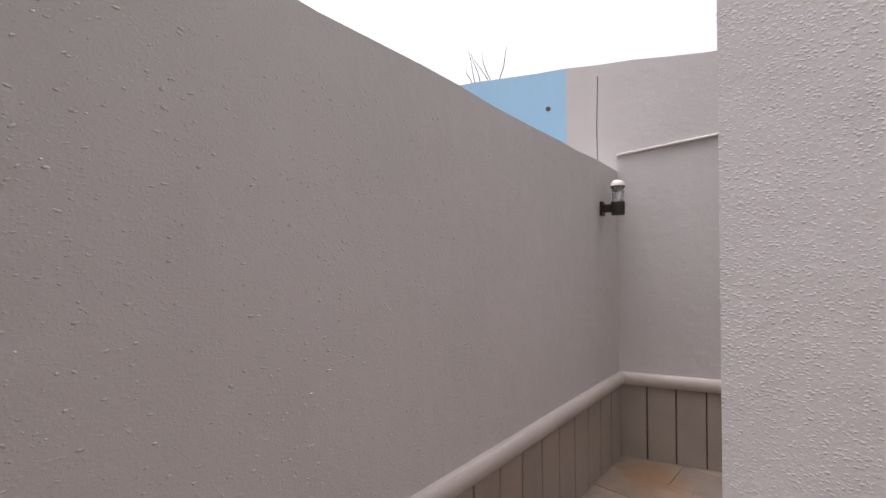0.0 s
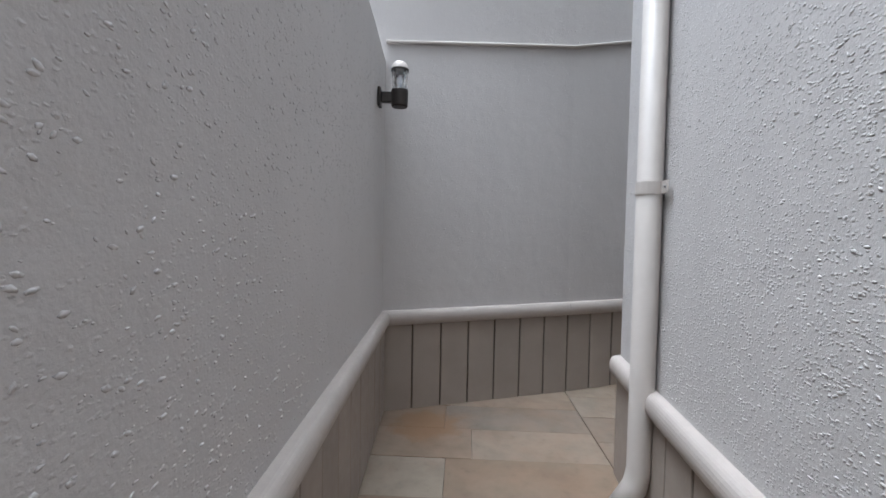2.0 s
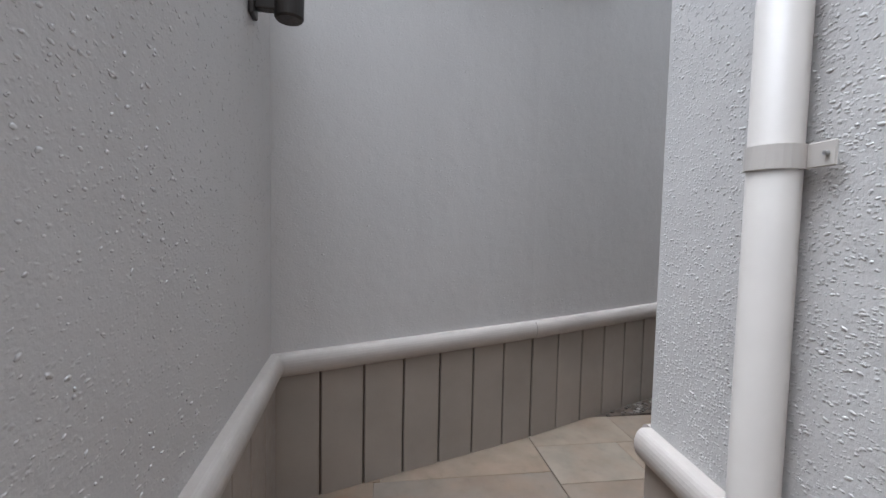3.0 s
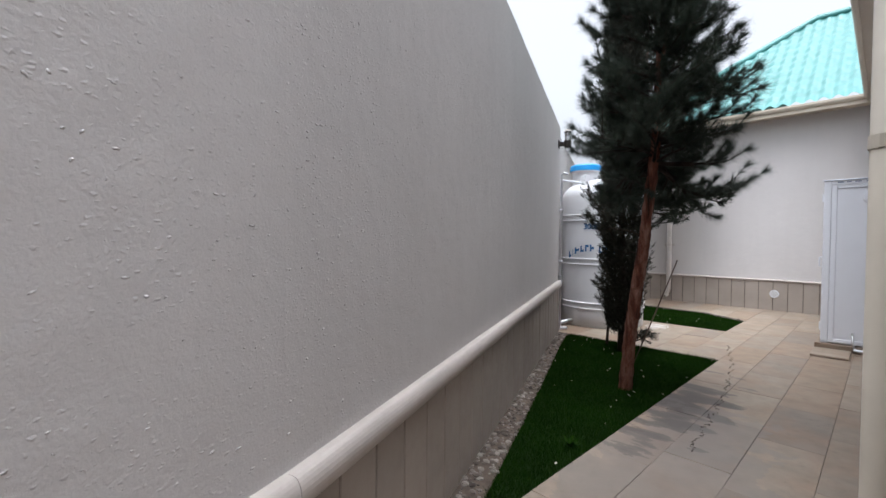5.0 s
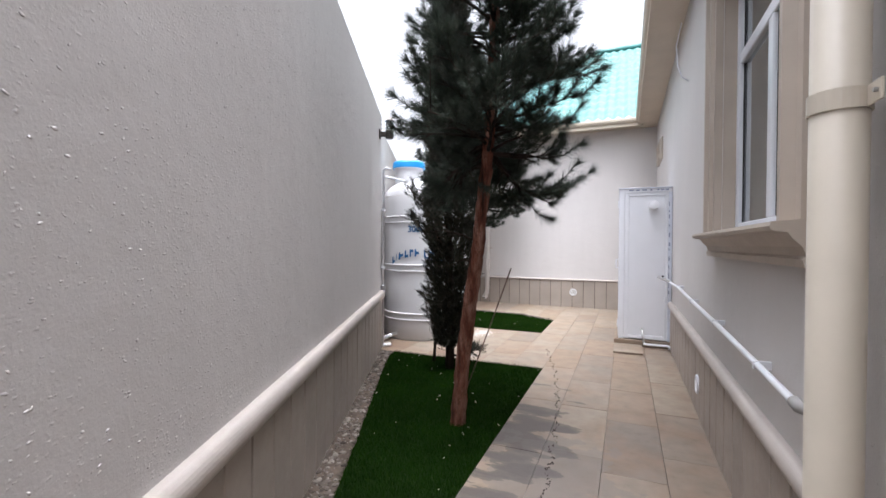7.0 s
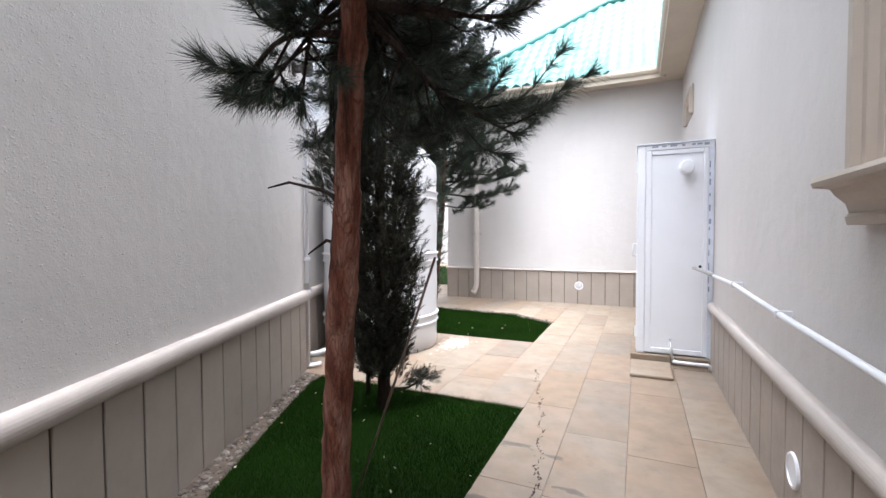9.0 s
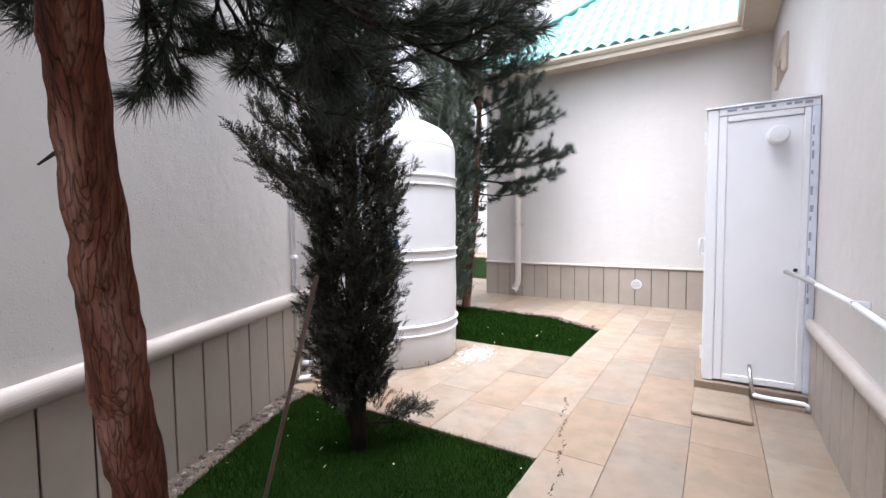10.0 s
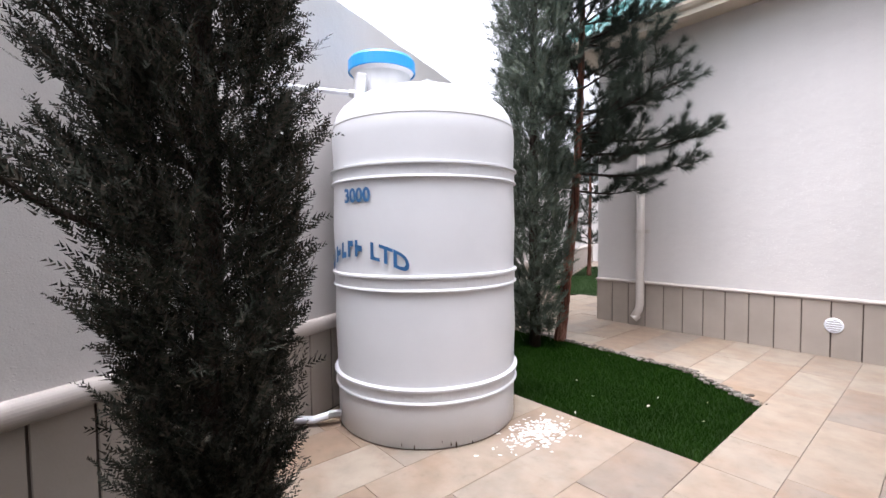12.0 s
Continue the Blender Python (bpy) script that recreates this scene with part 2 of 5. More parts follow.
PEBBLE = leaf_mat("pebbles", [(0.05, 0.039, 0.032), (0.085, 0.069, 0.056), (0.22, 0.195, 0.17), (0.065, 0.052, 0.041)], 0.85)
PAVING_DIRT = paint_mat("dark_washed_dirt", (0.05, 0.04, 0.035), 0.95, 0.3, 20)
LITTER = leaf_mat("pale_fallen_bits", [(0.55, 0.52, 0.46), (0.40, 0.34, 0.25)], 0.8)
GRASS = leaf_mat("grass_blades", [(0.006, 0.020, 0.002), (0.008, 0.025, 0.002), (0.010, 0.029, 0.003), (0.014, 0.030, 0.004)], 0.95, 0.03)
NEEDLE = leaf_mat("pine_needles", [(0.019, 0.028, 0.021), (0.029, 0.042, 0.030), (0.043, 0.056, 0.040), (0.060, 0.055, 0.042)], 0.5, 0.15)
SCALE_LEAF = leaf_mat("cypress_scales", [(0.016, 0.018, 0.014), (0.026, 0.029, 0.021), (0.040, 0.039, 0.030), (0.060, 0.048, 0.036)], 0.7, 0.08)
SCALE_GREY = leaf_mat("grey_green_cypress_scales", [(0.05, 0.065, 0.05), (0.08, 0.10, 0.075), (0.11, 0.125, 0.10), (0.07, 0.08, 0.05)], 0.6, 0.12)
BARK = bark_mat("red_pine_bark", (0.03, 0.014, 0.010), (0.25, 0.135, 0.10), (0.135, 0.048, 0.030))
BARK_DARK = bark_mat("dark_cypress_bark", (0.014, 0.010, 0.008), (0.055, 0.040, 0.032), (0.032, 0.022, 0.017))
WIN_GLASS = glass_mat("window_glass", (0.9, 0.95, 0.97))
LAMP_GLASS = glass_mat("ribbed_lamp_glass")
ROOF = paint_mat("turquoise_metal_tiles", (0.075, 0.22, 0.205), 0.5, 0.07, 1.5, 0.05, 30)
for dull in (LAWN_SOIL, SOIL, PAVING_DIRT):
    dull.node_tree.nodes["Principled BSDF"].inputs["Specular IOR Level"].default_value = 0.06
GREY_BOARD = paint_mat("grey_cable_sleeve_and_slat_shade", (0.35, 0.34, 0.33), 0.5, 0.1)
CURTAIN = paint_mat("pale_interior_plaster", (0.55, 0.55, 0.56), 0.9, 0.05)

# ---- mesh helpers ----
def finish(bm, name, mat, smooth=False):
    me = bpy.data.meshes.new(name)
    bmesh.ops.recalc_face_normals(bm, faces=bm.faces)
    bm.to_mesh(me)
    bm.free()
    me.materials.append(mat)
    if smooth:
        for p in me.polygons:
            p.use_smooth = True
    return me


def part(name, bm, mat, parent=None, label="", smooth=False):
    ob = new(name, finish(bm, name, mat, smooth))
    if parent is not None:
        ob.parent = parent
    if label:
        ob["label"] = label
    return ob


def holder(name, at=(0, 0, 0)):
    ob = new(name)
    ob.location = at
    ob.empty_display_size = 0.1
    return ob


def add_box(bm, lo, hi, bevel=0.0, segments=1, m=None):
    b = bmesh.new()
    bmesh.ops.create_cube(b, size=1.0)
    lo, hi = Vector(lo), Vector(hi)
    for v in b.verts:
        v.co = Vector((lo[i] + (v.co[i] + 0.5) * (hi[i] - lo[i]) for i in range(3)))
    if bevel:
        bmesh.ops.bevel(b, geom=list(b.edges), offset=bevel, segments=segments, affect="EDGES", profile=0.5)
    if m is not None:
        b.transform(m)
    tmp = bpy.data.meshes.new("tmp")
    b.to_mesh(tmp)
    b.free()
    bm.from_mesh(tmp)
    bpy.data.meshes.remove(tmp)
    return bm


def box(lo, hi, bevel=0.0, segments=1, m=None):
    return add_box(bmesh.new(), lo, hi, bevel, segments, m)


def add_prism(bm, poly, z0, z1):
    """A flat polygon (x, y) drawn up from z0 to z1; z1 may be one height or a height for each corner."""
    tops = z1 if isinstance(z1, (list, tuple)) else [z1] * len(poly)
    lo = [bm.verts.new((x, y, z0)) for x, y in poly]
    hi = [bm.verts.new((x, y, t)) for (x, y), t in zip(poly, tops)]
    n = len(poly)
    bm.faces.new(hi)
    bm.faces.new(lo[::-1])
    for i in range(n):
        j = (i + 1) % n
        bm.faces.new((lo[i], lo[j], hi[j], hi[i]))
    return bm


def add_tube(bm, pts, radii, sides=10, cap=True):
    """A round tube along points, with a radius at each."""
    pts = [Vector(p) for p in pts]
    if isinstance(radii, (int, float)):
        radii = [radii] * len(pts)
    rings = []
    ref = None
    for i, p in enumerate(pts):
        d = (pts[min(i + 1, len(pts) - 1)] - pts[max(i - 1, 0)]).normalized()
        if ref is None:
            ref = d.orthogonal().normalized()
        ref = (ref - d * ref.dot(d)).normalized()
        side = d.cross(ref)
        rings.append([bm.verts.new(p + (ref * math.cos(a) + side * math.sin(a)) * radii[i])
                      for a in (2 * math.pi * k / sides for k in range(sides))])
    for a, b in zip(rings, rings[1:]):
        for k in range(sides):
            bm.faces.new((a[k], a[(k + 1) % sides], b[(k + 1) % sides], b[k]))
    if cap:
        bm.faces.new(rings[0][::-1])
        bm.faces.new(rings[-1])
    return bm


def tube(pts, radii, sides=10, cap=True):
    return add_tube(bmesh.new(), pts, radii, sides, cap)


def lathe(profile, sides=48, at=(0, 0, 0)):
    """A turned body: (radius, height) pairs about the upright axis."""
    bm = bmesh.new()
    rings = []
    for r, z in profile:
        if r < 1e-5:
            rings.append([bm.verts.new((at[0], at[1], at[2] + z))])
        else:
            rings.append([bm.verts.new((at[0] + r * math.cos(2 * math.pi * k / sides), at[1] + r * math.sin(2 * math.pi * k / sides), at[2] + z))
                          for k in range(sides)])
    for a, b in zip(rings, rings[1:]):
        for k in range(sides):
            q = (k + 1) % sides
            if len(a) == 1 and len(b) > 1:
                bm.faces.new((a[0], b[q], b[k]))
            elif len(b) == 1 and len(a) > 1:
                bm.faces.new((a[k], a[q], b[0]))
            elif len(a) > 1:
                bm.faces.new((a[k], a[q], b[q], b[k]))
    return bm


def sweep(section, p0, p1, n):
    """A section of (out, up) pairs drawn along a straight line on plan from p0 to p1; n is the way out of the wall."""
    bm = bmesh.new()
    ends = []
    for p in (p0, p1):
        ends.append([bm.verts.new((p[0] + n[0] * o, p[1] + n[1] * o, u)) for o, u in section])
    k = len(section)
    for i in range(k):
        j = (i + 1) % k
        bm.faces.new((ends[0][i], ends[0][j], ends[1][j], ends[1][i]))
    bm.faces.new(ends[0][::-1])
    bm.faces.new(ends[1])
    return bm


def bullnose(z0, z1, out, steps=12):
    """A half-round rail section against a wall."""
    mid, h = (z0 + z1) / 2, (z1 - z0) / 2
    pts = [(0.0, z0)]
    for k in range(steps + 1):
        a = -math.pi / 2 + math.pi * k / steps
        pts.append((out - 0.03 + 0.03 * math.cos(a) if out > 0.03 else out * math.cos(a), mid + h * math.sin(a)))
    pts.append((0.0, z1))
    return pts


PIECES = []  # panels and slabs, laid last


def wall_run(name, p0, p1, n, top0, top1, mat, thick=0.22, label="", base=-0.1):
    """A straight wall whose face runs p0-p1 with n the way out of the face; its back lies thick behind."""
    bm = bmesh.new()
    q0 = (p0[0] - n[0] * thick, p0[1] - n[1] * thick)
    q1 = (p1[0] - n[0] * thick, p1[1] - n[1] * thick)
    steps = max(1, int(math.dist(p0, p1) / 0.25))
    rng = random.Random(name)
    for k in range(steps):
        a, b = k / steps, (k + 1) / steps
        f0 = (p0[0] + (p1[0] - p0[0]) * a, p0[1] + (p1[1] - p0[1]) * a)
        f1 = (p0[0] + (p1[0] - p0[0]) * b, p0[1] + (p1[1] - p0[1]) * b)
        b0 = (q0[0] + (q1[0] - q0[0]) * a, q0[1] + (q1[1] - q0[1]) * a)
        b1 = (q0[0] + (q1[0] - q0[0]) * b, q0[1] + (q1[1] - q0[1]) * b)
        ta, tb = top0 + (top1 - top0) * a, top0 + (top1 - top0) * b
        if k:
            ta += last
        last = rng.uniform(-0.007, 0.007) if k < steps - 1 else 0.0
        tb += last
        add_prism(bm, [f0, f1, b1, b0], base, [ta, tb, tb, ta])
    bmesh.ops.remove_doubles(bm, verts=bm.verts, dist=0.0005)
    inner = [f for f in bm.faces if all(len(e.link_faces) > 2 for e in f.edges)]
    bmesh.ops.delete(bm, geom=inner, context="FACES")
    return tagged(part(name, bm, mat), label, "wall", kind="structure")


def dado(wall, p0, p1, n, z_top, rail_h=0.1, z_end=None, out=0.055, pitch=0.222, z_bottom=0.0):
    """A dado on a wall: flat panels with open joints under a rounded rail."""
    length = math.dist(p0, p1)
    u = ((p1[0] - p0[0]) / length, (p1[1] - p0[1]) / length)
    rise = (z_end or z_top) - z_top
    bm = sweep(bullnose(z_top - rail_h, z_top, out), p0, p1, n)
    bm.verts.ensure_lookup_table()
    for v in bm.verts[len(bm.verts) // 2:]:
        v.co.z += rise
    part("dado_rail", bm, RAIL, wall)
    z_top += max(rise, 0)
    back = sweep([(0.0, z_bottom - 0.05), (0.006, z_bottom - 0.05), (0.006, z_top - rail_h + 0.004), (0.0, z_top - rail_h + 0.004)], p0, p1, n)
    part("joint_backing", back, JOINT, wall)
    count = max(1, round(length / pitch))
    w = length / count
    PIECES.append((wall, p0, u, n, w, count, z_bottom, z_top - rail_h))


# ---- ground ----
bm = bmesh.new()
add_prism(bm, [(-2500, -2500), (2500, -2500), (2500, 2500), (-2500, 2500)], -0.6, -0.12)
tagged(part("ground", bm, SOIL), "bare stony earth around the houses", "ground", kind="structure")
bm = bmesh.new()
add_prism(bm, [(-10.5, -1.6), (7, -1.6), (7, 20), (-10.5, 20)], -0.115, -0.034)
tagged(part("floor_bed", bm, MORTAR), "sandy mortar bed under the paving", "floor", kind="structure")

# ---- garden walls ----
def out_of(p0, p1, left):
    d = Vector((p1[0] - p0[0], p1[1] - p0[1])).normalized()
    return (-d.y, d.x) if left else (d.y, -d.x)


W0, W1, W2 = (-0.65, -1.35), (-1.16, 0.0), (-3.43, 5.15)
n01, n12 = out_of(W0, W1, False), out_of(W1, W2, False)
WB = (W2[0] - n12[0] * 0.13, W2[1] - n12[1] * 0.13)
WE = (WB[0] - 0.441 * 14.5, WB[1] + 14.5)
WS = (-0.65 + 0.378 * 0.38, -1.35 - 0.38)
WSS = (-0.65 + 0.378 * 4.0, -1.35 - 4.0)
wall_blue = wall_run("wall_west_blue", WSS, WS, n01, 3.32, 3.26, STUCCO_BLUE, label="blue painted stretch of the tall garden wall")
wall_c = wall_run("wall_west_corner", WS, W1, n01, 3.26, 3.16, STUCCO, label="tall cream spatter-plastered garden wall at the corner")
wall_w = wall_run("wall_west", W1, W2, n12, 3.16, 2.94, STUCCO, label="long cream spatter-plastered garden wall beside the lawn")
wall_b = wall_run("wall_west_back", WB, WE, n12, 3.06, 3.0, STUCCO, label="cream garden wall set back behind the water tank")
dado(wall_c, W0, W1, n01, 0.685, z_end=0.70)
dado(wall_w, W1, W2, n12, 0.70, z_end=0.735, pitch=0.2165)
dado(wall_b, (WB[0] - 0.02, WB[1] + 0.04), WE, n12, 0.685)

S1 = (6.0, -0.98)
nS = out_of(W0, S1, True)
S0 = (W0[0] + 0.004, W0[1])
wall_s = wall_run("wall_south", S0, S1, nS, 2.335, 2.74, STUCCO_MID, 0.2, "lower cream spatter-plastered garden wall along the passage")
dado(wall_s, S0, S1, nS, 0.685)

# thin cable conduit on the tall wall over the corner
c0 = Vector((W0[0] + n01[0] * 0.014, W0[1] + n01[1] * 0.014, 2.465))
c1 = Vector((-1.16 - 0.441 * 0.55 + n12[0] * 0.014, 0.55 + n12[1] * 0.014, 2.79))
cm = Vector((-1.16 + n12[0] * 0.014, 0.0 + n12[1] * 0.014, 2.645))
conduit = tagged(part("cable_conduit", tube([c0, cm, c1], 0.013, 8), PALE_PIPE, smooth=True),
                 "thin pale conduit clipped slanting across the garden wall", "conduit")

# ---- the house ----
HE = (1.73, -0.122)
nHS = out_of((0, 0), HE, False)
bm = bmesh.new()
add_prism(bm, [(0, 0), HE, (1.73, 0.18), (0.24, 0.22)], -0.1, 3.78)
house_s = tagged(part("wall_house_south", bm, STUCCO_ROUGH), "cream spatter-plastered end wall of the house", "wall", kind="structure")
dado(house_s, (0.0, 0.0), HE, nHS, 0.61)
bm = bmesh.new()
add_prism(bm, [(1.73, 0.182), (1.75, 6.0), (1.5, 6.0), (1.5, 0.182)], -0.1, 3.78)
tagged(part("wall_house_east", bm, STUCCO_ROUGH), "cream spatter-plastered side wall of the house", "wall", kind="structure")

WY0, WY1, WZ0, WZ1 = 2.22, 3.55, 1.41, 2.92
VY0, VY1, VZ0, VZ1 = 8.55, 9.15, 2.78, 3.0
bm = bmesh.new()
for y0, y1, z0, z1 in ((0.22, WY0, -0.1, 3.78), (WY0, WY1, -0.1, WZ0), (WY0, WY1, WZ1, 3.78), (WY1, VY0, -0.1, 3.78),
                       (VY0, VY1, -0.1, VZ0), (VY0, VY1, VZ1, 3.78), (VY1, 10.0, -0.1, 3.78)):
    add_prism(bm, [(0, y0), (0.24, y0), (0.24, y1), (0, y1)], z0, z1)
add_prism(bm, [(0, 0.0), (0.24, 0.22), (0.0, 0.22)], -0.1, 3.78)
house_w = tagged(part("wall_house_west", bm, STUCCO_FINE), "cream plastered long wall of the house with a window", "wall", kind="structure")
dado(house_w, (0, 0), (0, 6.6), (-1, 0), 0.61, 0.085, None, 0.05)

bm = bmesh.new()
add_prism(bm, [(-4.12, 10.0), (0.24, 10.0), (0.24, 10.25), (-4.12, 10.25)], -0.1, 3.78)
house_n = tagged(part("wall_wing_south", bm, STUCCO_FINE), "smooth cream plastered wall of the house wing", "wall", kind="structure")
dado(house_n, (-4.12, 10.0), (0.0, 10.0), (0, -1), 0.6, 0.045, None, 0.035, 0.228)
bm = bmesh.new()
add_prism(bm, [(-4.12, 10.25), (-3.9, 10.25), (-3.9, 17.0), (-4.12, 17.0)], -0.1, 3.78)
house_nw = tagged(part("wall_wing_west", bm, STUCCO_FINE), "smooth cream plastered end wall of the wing", "wall", kind="structure")
dado(house_nw, (-4.12, 10.0), (-4.12, 17.0), (-1, 0), 0.6, 0.045, None, 0.035, 0.228)
# plain walls that close the place; the unseen yard pair is added to shade the passage
bm = bmesh.new()
add_prism(bm, [(4.4, -1.04), (4.6, -1.04), (4.6, 1.9), (4.4, 1.9)], -0.1, 3.78)
add_prism(bm, [(1.752, 1.7), (4.4, 1.7), (4.4, 1.9), (1.752, 1.9)], -0.1, 3.78)
tagged(part("wall_yard_east", bm, STUCCO), "unseen cream plastered wall added to shade the passage", "wall", kind="structure")
bm = bmesh.new()
add_prism(bm, [(-10.5, 19.9), (-3.9, 19.9), (-3.9, 20.1), (-10.5, 20.1)], -0.1, 3.0)
tagged(part("wall_garden_north", bm, STUCCO_FINE), "cream plastered wall at the end of the garden", "wall", kind="structure")
# rooms behind the windows
bm = bmesh.new()
add_prism(bm, [(0.24, 5.2), (1.5, 5.2), (1.5, 5.3), (0.24, 5.3)], -0.1, 3.7)
add_prism(bm, [(0.24, 1.0), (1.5, 1.0), (1.5, 1.1), (0.24, 1.1)], -0.1, 3.7)
add_prism(bm, [(1.4, 1.1), (1.48, 1.1), (1.48, 5.2), (1.4, 5.2)], -0.1, 3.7)
tagged(part("wall_room", bm, CURTAIN), "pale plaster walls of the dim room indoors", "wall", kind="structure")
bm = box((0.24, 0.25, 3.60), (1.49, 9.95, 3.68))
tagged(part("ceiling", bm, CURTAIN), "plain white ceiling of the rooms", "ceiling", kind="structure")

# ---- plaster crusts that stand proud of the spatter-dashed walls ----
def crusts(wall, p0, p1, n, z0, z1, per_m2, seed, mat, big=0.010):
    """Flattened uneven lumps of plaster, thicker where the trowel left more."""
    rng = np.random.default_rng(seed)
    ball = bmesh.new()
    bmesh.ops.create_icosphere(ball, subdivisions=1, radius=1.0)
    unit = np.array([v.co[:] for v in ball.verts])
    tri = np.array([[v.index for v in f.verts] for f in ball.faces])
    ball.free()
    length = math.dist(p0, p1)
    u = np.array(((p1[0] - p0[0]) / length, (p1[1] - p0[1]) / length, 0.0))
    out, up = np.array((n[0], n[1], 0.0)), np.array((0.0, 0.0, 1.0))
    k = int(length * (z1 - z0) * per_m2)
    verts, faces = [], []
    for i in range(k):
        a, z = rng.uniform(0, length), rng.uniform(z0, z1)
        if noise.noise(Vector((a * 1.7, z * 1.7, seed))) + rng.uniform(-0.5, 0.9) < 0:
            continue
        r = big * (0.25 + 0.75 * rng.random() ** 2.2)
        turn = rng.normal(0, 0.5)
        shape = unit * rng.uniform(0.72, 1.2, (len(unit), 1))
        x = (shape[:, 0] * math.cos(turn) - shape[:, 2] * math.sin(turn) * 0.5) * r * rng.uniform(0.9, 1.7)
        y = (shape[:, 0] * math.sin(turn) + shape[:, 2] * math.cos(turn) * 0.6) * r
        d = shape[:, 1] * r * rng.uniform(0.16, 0.28)
        at = np.array((p0[0], p0[1], 0.0)) + u * a + up * z
        verts.append(at + x[:, None] * u + y[:, None] * up + d[:, None] * out)
        faces.append(tri + len(unit) * (len(verts) - 1))
    me = bpy.data.meshes.new("plaster_crusts")
    me.from_pydata(np.concatenate(verts).tolist(), [], np.concatenate(faces).tolist())
    me.materials.append(mat)
    for p in me.polygons:
        p.use_smooth = True
    ob = tagged(new("plaster_crusts", me), "raised crusts of spattered plaster", kind="stuff")
    ob.parent = wall


crusts(wall_s, S0, (3.8, W0[1] + 4.45 * 0.0556), nS, 0.69, 2.3, 2200, 41, STUCCO_MID, 0.0078)
crusts(wall_c, W0, W1, n01, 0.72, 3.1, 300, 42, STUCCO, 0.006)
crusts(wall_w, W1, (-1.16 - 0.441 * 3.6, 3.6), n12, 0.75, 2.95, 1000, 43, STUCCO, 0.0068)
crusts(house_s, (0.02, -0.0015), HE, nHS, 0.63, 2.9, 4200, 44, STUCCO_ROUGH, 0.0072)
crusts(house_w, (0, 0.02), (0, 1.95), (-1, 0), 0.63, 2.6, 1500, 45, STUCCO_FINE, 0.0055)

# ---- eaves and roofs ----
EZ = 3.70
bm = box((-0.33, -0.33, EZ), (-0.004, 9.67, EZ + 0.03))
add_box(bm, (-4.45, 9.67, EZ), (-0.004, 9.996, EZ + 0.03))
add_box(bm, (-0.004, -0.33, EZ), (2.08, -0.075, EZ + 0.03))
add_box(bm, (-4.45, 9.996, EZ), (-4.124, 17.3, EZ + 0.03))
# eaves of the added yard walls, unseen, deepen their shade
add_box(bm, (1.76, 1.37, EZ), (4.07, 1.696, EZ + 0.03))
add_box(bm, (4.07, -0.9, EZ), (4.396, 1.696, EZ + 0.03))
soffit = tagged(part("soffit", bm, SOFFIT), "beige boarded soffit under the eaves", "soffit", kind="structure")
fascia_sec = [(0.0, EZ - 0.03), (0.022, EZ - 0.03), (0.022, EZ + 0.03), (0.05, EZ + 0.045), (0.07, EZ + 0.085), (0.07, EZ + 0.12), (0.05, EZ + 0.125), (0.0, EZ + 0.125)]
fascia = holder("eaves_fascia", (0, 0, 0))
tagged(fascia, "beige moulded fascia along the roof edge", "fascia", kind="structure")
part("fascia_board", sweep(fascia_sec, (-0.33, -0.33), (-0.33, 9.60), (-1, 0)), SOFFIT, fascia)
part("fascia_board", sweep(fascia_sec, (-4.45, 9.67), (-0.26, 9.67), (0, -1)), SOFFIT, fascia)
part("fascia_board", sweep(fascia_sec, (-0.33, -0.33), (2.08, -0.33), (0, -1)), SOFFIT, fascia)
part("fascia_board", sweep(fascia_sec, (-4.45, 17.3), (-4.45, 9.67), (-1, 0)), SOFFIT, fascia)


def tile_roof(name, origin, along, inward, width, run, slope, keep, label):
    """Pressed metal roof tiles: waves across, a step at every row."""
    du, row, sub = 0.032, 0.35, 3
    nu, rows = int(width / du), int(run / (row * math.cos(math.atan(slope))))
    plan = row / math.hypot(1, slope)
    verts, faces = [], []
    for r in range(rows):
        for s in range(sub + 1):
            v = (r + s / sub) * plan
            lift = 0.042 * (1 - s / sub)
            for k in range(nu + 1):
                u = k * du
                z = v * slope + lift + 0.018 * math.cos(2 * math.pi * u / 0.19) + 0.01 * math.cos(2 * math.pi * u / 0.19) * (1 - s / sub)
                verts.append((origin[0] + along[0] * u + inward[0] * v, origin[1] + along[1] * u + inward[1] * v, origin[2] + z))
        base = r * (sub + 1) * (nu + 1)
        for s in range(sub):
            for k in range(nu):
                if keep((k + 0.5) * du, (r + (s + 0.5) / sub) * plan):
                    a = base + s * (nu + 1) + k
                    faces.append((a, a + 1, a + nu + 2, a + nu + 1))
        if r:
            up = base - (nu + 1)
            for k in range(nu):
                if keep((k + 0.5) * du, r * plan):
                    faces.append((up + k, up + k + 1, base + k + 1, base + k))
    me = bpy.data.meshes.new(name)
    me.from_pydata(verts, [], faces)
    me.materials.append(ROOF)
    for p in me.polygons:
        p.use_smooth = True
    return tagged(new(name, me), label, "roof", kind="structure")


RS = 0.84
tile_roof("roof_wing", (-4.52, 9.60, EZ + 0.108), (1, 0), (0, 1), 7.4, 3.25, RS, lambda u, v: u > v - 0.02 and (u < 4.26 + v + 0.02),
          "turquoise metal-tiled hipped roof of the wing")
tile_roof("roof_wing_end", (-4.52, 16.9, EZ + 0.108), (0, -1), (1, 0), 7.3, 3.25, RS, lambda u, v: u < 7.3 - v + 0.02,
          "turquoise metal-tiled hip end of the wing roof")
tile_roof("roof_house", (-0.40, 12.6, EZ + 0.108), (0, -1), (1, 0), 13.0, 2.45, RS, lambda u, v: u > 3.0 - v,
          "turquoise metal-tiled roof of the house")
